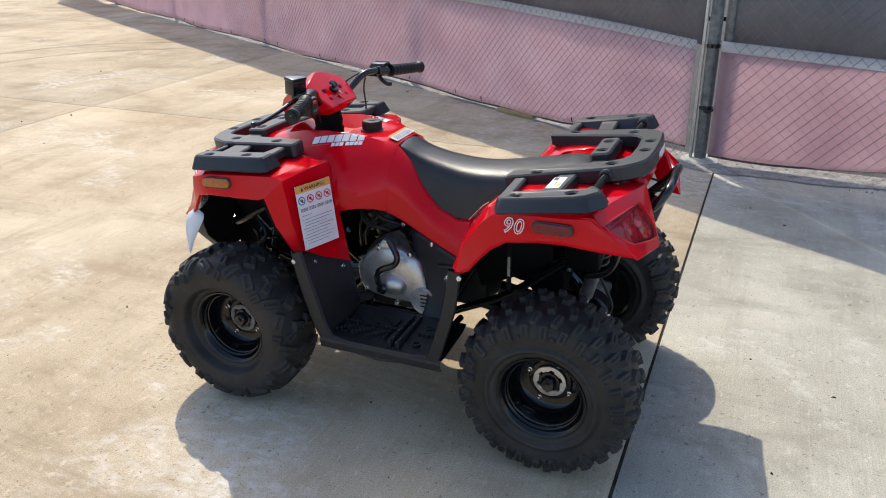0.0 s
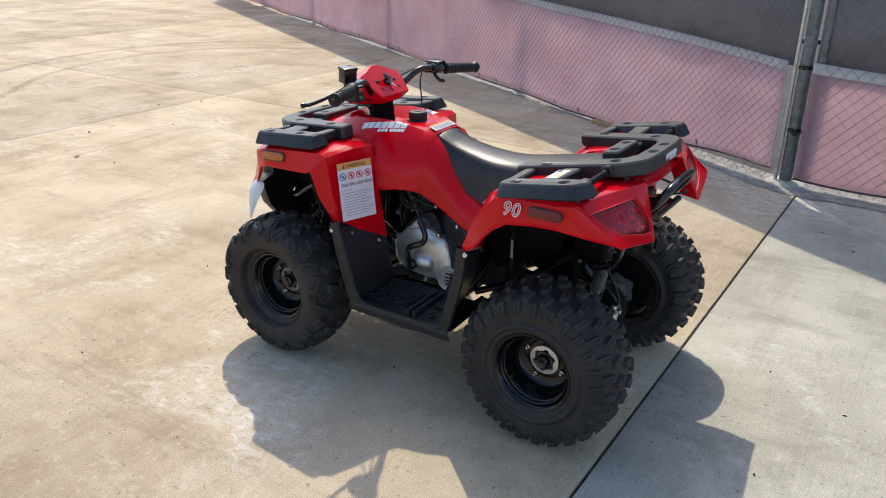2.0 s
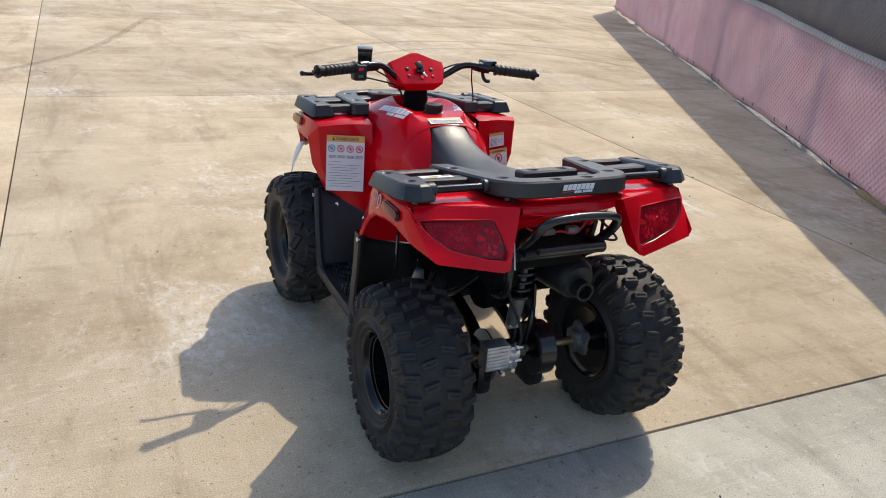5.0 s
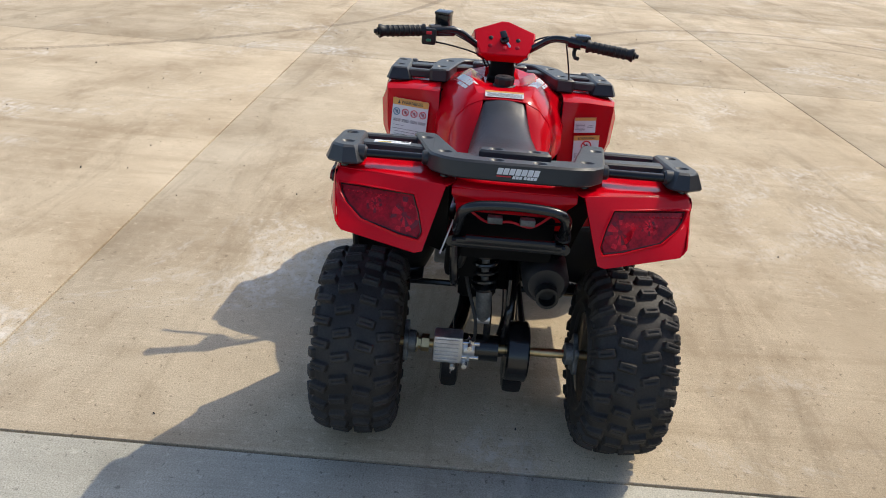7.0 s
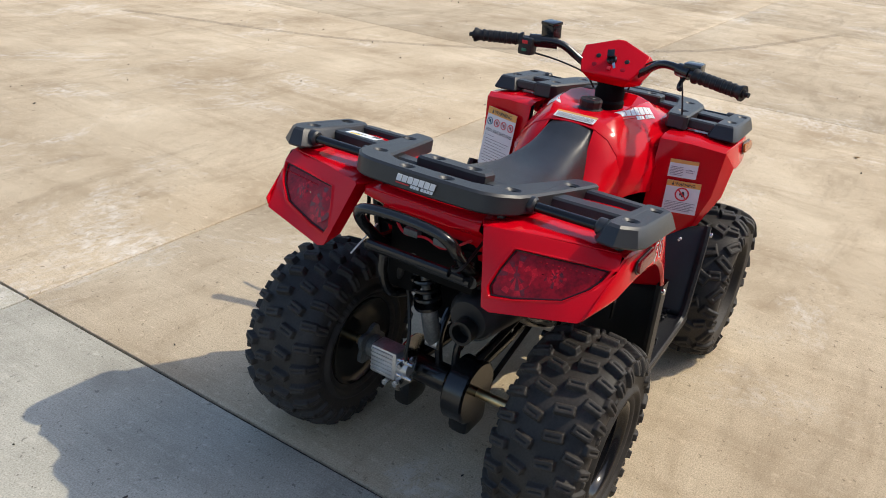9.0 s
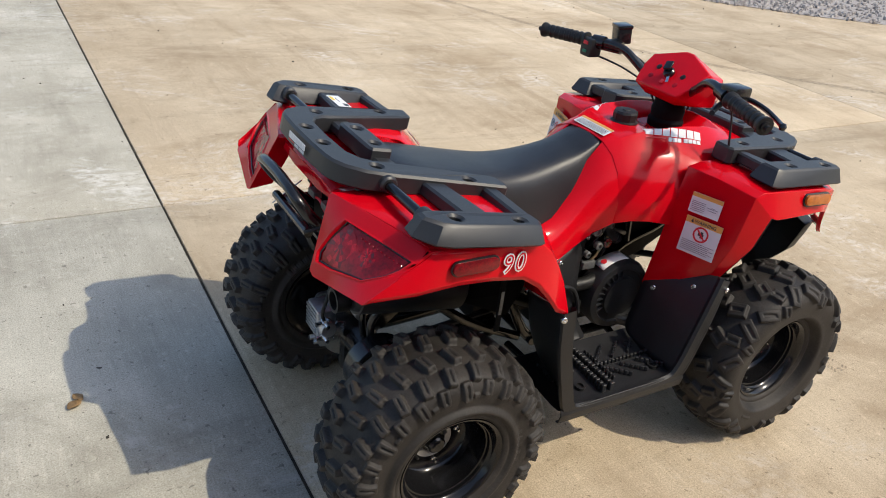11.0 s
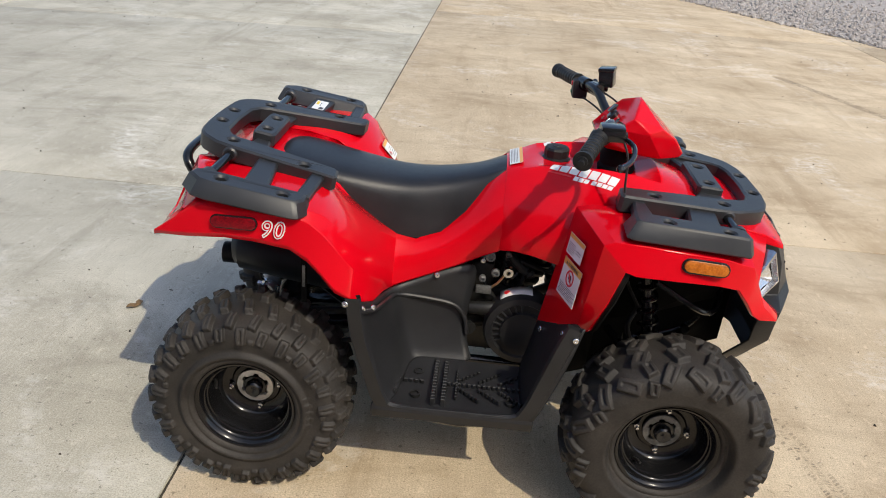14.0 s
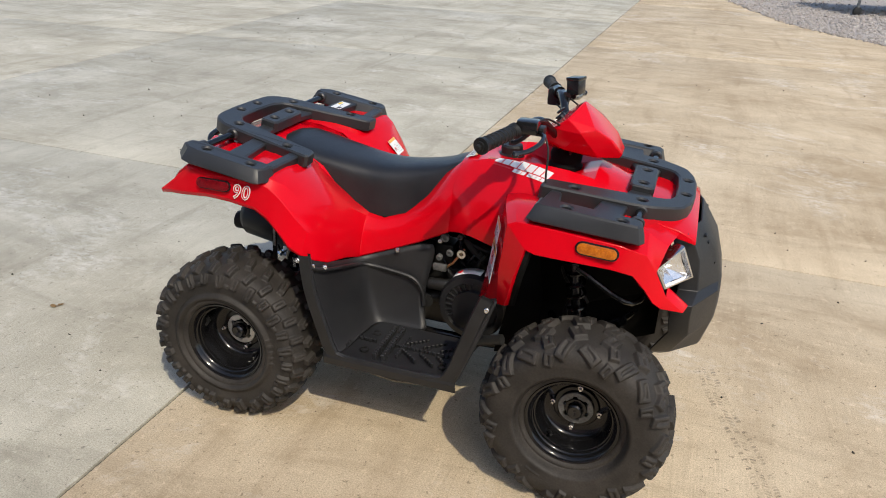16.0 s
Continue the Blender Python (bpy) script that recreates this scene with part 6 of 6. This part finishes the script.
# ---------------------------------------------------------------- stickers and lettering
def sticker(origin, xdir, normal, w, h, band, parent, rows, pictos=(), lift=0.006, words="WARNING", label="white warning sticker with an orange band"):
    """A label with its upper left corner at origin; x runs along its top edge."""
    m = frame_of(origin, xdir, normal) @ Matrix.Translation((0, 0, lift))
    b = box(w, h, 0.0012, 0.0, (w / 2, -h / 2, 0))
    b.transform(m)
    st = part("sticker", b, M_WHITE, parent, label)
    b = box(w, band, 0.0006, 0.0, (w / 2, -band / 2, 0.0010))
    b.transform(m)
    part("orange_band", b, M_ORANGE, st)
    if words:
        t = text_mesh(words, band * 0.72, 0.0004, bold=0.0002, align="CENTER")
        t.transform(m @ Matrix.Translation((w * 0.54, -band * 0.78, 0.0016)))
        part("heading", t, M_INK, st)
        tri = bmesh.new()
        tri.faces.new([tri.verts.new(p) for p in ((w * .14, -band * .8, .0016), (w * .22, -band * .8, .0016), (w * .18, -band * .22, .0016))])
        tri.transform(m)
        part("heading_sign", tri, M_INK, st)
    ln = bmesh.new()
    for y, x0, x1 in rows:
        add(ln, box((x1 - x0) * w, 0.0010, 0.0004, 0, ((x0 + x1) / 2 * w, -y * h, 0.0011)))
    ln.transform(m)
    tagged(part("text_lines", ln, M_INK, st), kind="stuff")
    for x, y, r, col in pictos:
        ring = revolve([(r * .78, -.0003), (r, -.0003), (r, .0004), (r * .78, .0004)], 20, "z", close=True)
        add(ring, box(r * 1.5, r * .2, .0006, 0, (0, 0, 0)), Matrix.Rotation(radians(-45), 4, "Z"))
        ring.transform(m @ Matrix.Translation((x * w, -y * h, 0.0012)))
        part("prohibition_ring", ring, col, st)
        dk = add(box(r * .7, r * .35, .0006, 0), box(r * .3, r * .8, .0006, 0, (r * .1, 0, 0)))
        dk.transform(m @ Matrix.Translation((x * w, -y * h, 0.0010)))
        part("pictogram", dk, M_INK, st)
    return st


FT = Vector((.057, .169, 0)).normalized()
FN = Vector((-.93, .31, .13)).normalized()
lines = [(0.36 + .014 * k, 0.06 + .235 * q, 0.26 + .235 * q) for q in range(4) for k in range(4)] + [(0.47, .06, .36)] + [(0.53 + 0.048 * k, .06 if k % 3 == 0 else .10, .92 - .1 * (k % 3)) for k in range(9)]
M_BLUEINK = material("blue print", (.02, .16, .25), (.03, .20, .30), 8, .4)
sticker((.768, .356, .703), -FT, FN, .128, .190, .022, atv, lines, [(.13 + .245 * k, .235, .0125, M_BLUEINK if k == 0 else M_REDINK) for k in range(4)])
FNR = Vector((FN.x, -FN.y, FN.z))
FTR = Vector((FT.x, -FT.y, 0))
sticker((.738, -.247, .692), FTR, FNR, .078, .050, .010, atv, [(.42 + .09 * k, .06, .5) for k in range(6)] + [(.55, .58, .92), (.66, .62, .88), (.50, .70, .80)], words="")
sticker((.733, -.252, .632), FTR, FNR, .094, .092, .016, atv, [(.66 + .05 * k, .06, .94 - .12 * (k % 2)) for k in range(6)], [(.5, .40, .020, M_REDINK)])
sticker((.613, .060, .7955), (0, -1, 0), (-.36, 0, .93), .120, .034, .008, atv, [(.40 + .12 * k, .05, .95) for k in range(5)], words="", lift=0.004)
b = box(.034, .088, .001, 0, (.036, .292, -.0070))
b.transform(RR)
st = part("sticker", b, M_WHITE, rear_rack, "small white load sticker")
b = add(box(.012, .02, .0012, 0, (.044, .262, -.0066)), box(.002, .03, .0012, 0, (.036, .30, -.0066)))
b.transform(RR)
part("text_lines", b, M_INK, st)
b = box(.008, .03, .0012, 0, (.026, .310, -.0066))
b.transform(RR)
part("yellow_bar", b, M_YELLOW, st)




def lay_on(bm, m, skin, lift):
    """Drapes a flat shape over a curved panel, along the shape's own normal."""
    bmesh.ops.subdivide_edges(bm, edges=bm.edges[:], cuts=3, use_grid_fill=True)
    n = m.to_3x3().col[2].normalized()
    for v in bm.verts:
        up = v.co.z
        p = m @ Vector((v.co.x, v.co.y, 0))
        hit = skin.ray_cast(p + n * 0.06, -n, 0.14)[0] if skin else p
        v.co = (hit if hit is not None else p) + n * (lift + up)
    return bm


def badge(origin, xdir, normal, length, parent, skin=None, lift=0.0):
    """Maker's badge as plain slanted blocks in two rows; origin is the start of the upper row at half its height."""
    m = frame_of(origin, xdir, normal)
    h = length * 0.155

    def tile(x0, x1, y0, y1, z):
        bm = box(x1 - x0, y1 - y0, 0.0008, 0, ((x0 + x1) / 2, (y0 + y1) / 2, z))
        for v in bm.verts:
            v.co.x += 0.24 * v.co.y
        return lay_on(bm, m, skin, lift)

    bd = part("badge", tile(length * .02, length * .36, -h * .86, -h * .70, 0), M_REDINK, parent, "maker's badge of plain silver blocks over a red bar")
    w = length / 7
    for k in range(7):
        part("badge_block", tile(w * k + w * .07, w * (k + 1) - w * .07, -h * .5, h * .5, 0), M_SILVERINK, bd)
    for x0, n, step in ((.40, 3, .078), (.665, 4, .080)):
        for k in range(n):
            part("badge_block", tile(length * (x0 + step * k + .006), length * (x0 + step * (k + 1) - .006), -h * 1.08, -h * .62, 0), M_SILVERINK, bd)
    return bd


TANK = BVHTree.FromObject(tank, bpy.context.evaluated_depsgraph_get())
badge((.826, .148, .792), (-.154, -.050, .008), (-.06, .66, .75), .166, atv, TANK, .0012)
badge((.680, -.088, .802), (.158, -.051, -.005), (-.06, -.66, .75), .166, atv, TANK, .0012)
badge(RR @ Vector((-.1815, .046, -.018)), (0, -1, 0), (-1, 0, .06), .092, rear_rack, None, -.0035)

for s in (1, -1):
    o = Vector((.118, .4235, .708)) if s > 0 else Vector((.048, -.423, .704))
    m = frame_of(o, (-s, 0, 0), (0, s, .13))
    t = text_mesh("90", .056, .0012, shear=.2, bold=.0018, space=1.12)
    t.transform(m @ Matrix.Translation((0, -.016, .002)) @ Matrix.Diagonal((.88, .95, 1, 1)))
    nn = part("number", t, M_WHITE, atv, "white outlined model number")
    t = text_mesh("90", .056, .0012, shear=.2, bold=-.0012, space=1.12)
    t.transform(m @ Matrix.Translation((0, -.016, .0034)) @ Matrix.Diagonal((.88, .95, 1, 1)))
    part("number_fill", t, M_RED, nn)

# paper tag that hangs at the front corner
tagb = grid([[(1.165, .335, .60), (1.10, .345, .585)], [(1.185, .355, .56), (1.12, .36, .55)], [(1.175, .37, .50), (1.15, .372, .49)], [(1.165, .378, .455), (1.16, .38, .45)]])
tagged(part("hang_tag", tagb, M_WHITE, None, sharp=60, sub=1, solid=0.0006), "crumpled white paper tag hanging on the quad bike", "paper tag")

part("wiring_box", box(.10, .085, .13, .016, (-.02, .10, .545)), M_PIT, atv, "black electrical box ahead of the rear damper")

sticker((.212, .250, .692), (0, 1, .1), (.75, -.1, .65), .046, .058, .010, atv, [(.4 + .12 * k, .4, .94) for k in range(5)], [(.22, .62, .006, M_REDINK)], words="", lift=0.004)


# ---------------------------------------------------------------- trailer on the gravel
trailer = tagged(new("trailer"), "grey steel utility trailer parked on the gravel", "trailer")
TM = pose(4.9, 16.6, 0, 0, 0, 28)


def trailer_part(name, bm, mat, label="", parent=None):
    bm.transform(TM)
    return part(name, bm, mat, parent or trailer, label)


for y in (-.85, .85):
    trailer_part("side_rail", box(4.2, .08, .10, .008, (.6, y, .62)), M_GALV)
    tw = trailer_part("wheel", revolve([(0.16, y - .03), (0.18, y - .10), (0.28, y - .11), (0.33, y - .08), (0.335, y), (0.33, y + .08), (0.28, y + .11), (0.18, y + .10), (0.16, y + .03)], 32, "y"), M_TYRE, "black trailer tyre")
    tw.location = TM.to_3x3() @ Vector((1.0, 0, 0.335))
    tr = trailer_part("rim", revolve([(0.16, y - .06), (0.165, y + .06), (0.05, y + .05), (0.0, y + .06)], 24, "y"), M_GALV, "", trailer)
    tr.location = TM.to_3x3() @ Vector((1.0, 0, 0.335))
    trailer_part("mudguard", box(.95, .26, .03, .01, (1.0, y, .72)), M_GALV)
    trailer_part("side_board", box(3.6, .03, .45, .006, (.7, y, .95)), M_DARK)
for x in (-1.3, .6, 2.6):
    trailer_part("cross_member", box(.08, 1.7, .08, .006, (x, 0, .60)), M_GALV)
trailer_part("deck", box(3.9, 1.66, .03, .004, (.65, 0, .68)), M_WOOD, "weathered timber deck")
trailer_part("drawbar", tube([(-1.4, .5, .58), (-2.4, 0, .52)], .035, 10), M_GALV)
trailer_part("drawbar", tube([(-1.4, -.5, .58), (-2.4, 0, .52)], .035, 10), M_GALV)
jack = trailer_part("jack", tube([(-1.35, -.55, .75), (-1.35, -.55, .16)], .03, 12), M_GALV, "jockey stand with a small wheel")
jw = trailer_part("jockey_wheel", revolve([(0.0, -.03), (0.06, -.03), (0.085, -.022), (0.09, 0), (0.085, .022), (0.06, .03), (0.0, .03)], 20, "y"), M_RUBBER, "small black jockey wheel", jack)
jw.location = TM.to_3x3() @ Vector((-1.35, -.55, .09))

# ---------------------------------------------------------------- marks and litter on the slabs
def mark_material(name, colour, amount):
    m = material(name, tuple(c * 0.8 for c in colour), colour, 30, 0.9, fine=0.3)
    nt = m.node_tree
    tr = nt.nodes.new("ShaderNodeBsdfTransparent")
    mx = nt.nodes.new("ShaderNodeMixShader")
    ns = nt.nodes.new("ShaderNodeTexNoise")
    ns.inputs["Scale"].default_value = 45
    mr = nt.nodes.new("ShaderNodeMapRange")
    mr.inputs["From Min"].default_value, mr.inputs["From Max"].default_value, mr.inputs["To Max"].default_value = 0.35, 0.7, amount
    tc = nt.nodes.new("ShaderNodeTexCoord")
    nt.links.new(tc.outputs["Object"], ns.inputs[0])
    nt.links.new(ns.outputs["Fac"], mr.inputs["Value"])
    nt.links.new(mr.outputs[0], mx.inputs[0])
    nt.links.new(tr.outputs[0], mx.inputs[1])
    nt.links.new(nt.nodes["Principled BSDF"].outputs[0], mx.inputs[2])
    nt.links.new(mx.outputs[0], nt.nodes["Material Output"].inputs[0])
    return m


M_MARK = mark_material("rubbed tyre rubber", (0.16, 0.135, 0.105), 0.45)
M_SKID = mark_material("faint skid mark", (0.14, 0.11, 0.085), 0.42)


def tread_print(name, pts, width, rows, mat, label):
    path = smooth_path(pts, 14)
    bm = bmesh.new()
    rg = random.Random(len(pts))
    for i, (a, b) in enumerate(zip(path, path[1:])):
        d = (b - a).normalized()
        n = Vector((-d.y, d.x, 0))
        for r in range(rows):
            if rg.random() < 0.2:
                continue
            off = width * ((r + 0.5) / rows - 0.5)
            p = a.lerp(b, 0.5) + n * off
            l, w = (b - a).length * 0.3, width / rows * 0.34
            sk = 0.4 * (1 if r % 2 else -1)
            bm.faces.new([bm.verts.new(p + d * (l * u + sk * w * v) + n * (w * v)) for u, v in ((-1, -1), (1, -1), (1, 1), (-1, 1))])
    return tagged(part(name, bm, mat), label, "tyre mark", kind="stuff")


tread_print("tyre_print", [(1.36, .42, .0012), (1.42, .20, .0012), (1.50, -.03, .0012), (1.545, -.20, .0012), (1.57, -.36, .0012)], .075, 3, M_MARK, "dusty tread print of a tyre on the concrete")


def skid(pts, width, label):
    path = smooth_path(pts, 10)
    rows = []
    for i, p in enumerate(path):
        d = (path[min(i + 1, len(path) - 1)] - path[max(i - 1, 0)]).normalized()
        n = Vector((-d.y, d.x, 0))
        rows.append([p - n * width / 2, p + n * width / 2])
    return tagged(part("skid_mark", grid(rows), M_SKID), label, "tyre mark", kind="structure")


skid([(6.2, -5.6, .0012), (7.4, -4.9, .0012), (7.9, -3.6, .0012), (7.6, -2.2, .0012), (6.6, -1.0, .0012)], .10, "faint curved skid mark on the concrete")
skid([(5.9, -5.2, .0014), (6.9, -4.5, .0014), (7.3, -3.5, .0014), (7.0, -2.3, .0014), (6.2, -1.3, .0014)], .09, "faint curved skid mark on the concrete")
skid([(3.2, 5.5, .0012), (4.2, 3.2, .0012), (6.5, 1.2, .0012), (9.5, .2, .0012)], .09, "faint curved skid mark on the concrete")

M_LEAF = material("dry leaf", (0.20, 0.12, 0.05), (0.34, 0.22, 0.10), 20, 0.8, fine=0.2)
rnd = random.Random(12)


def dry_leaf(x, y, size, turn):
    rows = []
    for i in range(7):
        t = i / 6
        w = size * 0.32 * math.sin(math.pi * min(1, t * 0.96 + 0.04)) ** 0.8
        z = 0.004 + size * 0.25 * (t - 0.5) ** 2 + 0.002 * math.sin(7 * t)
        rows.append([(size * (t - 0.5), -w, z + w * 0.5), (size * (t - 0.5), 0, z), (size * (t - 0.5), w, z + w * 0.45)])
    ob = part("dry_leaf", grid(rows), M_LEAF, None, sharp=60, solid=0.0006)
    ob.matrix_basis = pose(x, y, 0.0, 0, 0, turn)
    return tagged(ob, "small curled dry brown leaf on the concrete", "leaf", group="dry leaves")


dry_leaf(-.650, .350, .045, 40)
dry_leaf(-.640, .378, .038, 120)
dry_leaf(-.96, -.12, .03, 10)
dry_leaf(-.945, -.10, .024, 80)
dry_leaf(1.9, -2.2, .05, 30)
dry_leaf(3.9, -.6, .04, 75)
grit = []
for i in range(420):
    x, y = rnd.uniform(-5, 7), rnd.uniform(-4, 8)
    r = rnd.uniform(0.0012, 0.0042) * (1 + 0.12 * math.hypot(x, y))
    grit.append(Matrix.Translation((x, y, r * 0.3)) @ Euler((rnd.random() * 6, rnd.random() * 6, 0)).to_matrix().to_4x4() @ Matrix.Diagonal((r * rnd.uniform(.8, 2.4), r, r * .5, 1)))
scatter("grit", grit, M_JOINT, "dark specks of grit and bark on the concrete", "grit", 9)
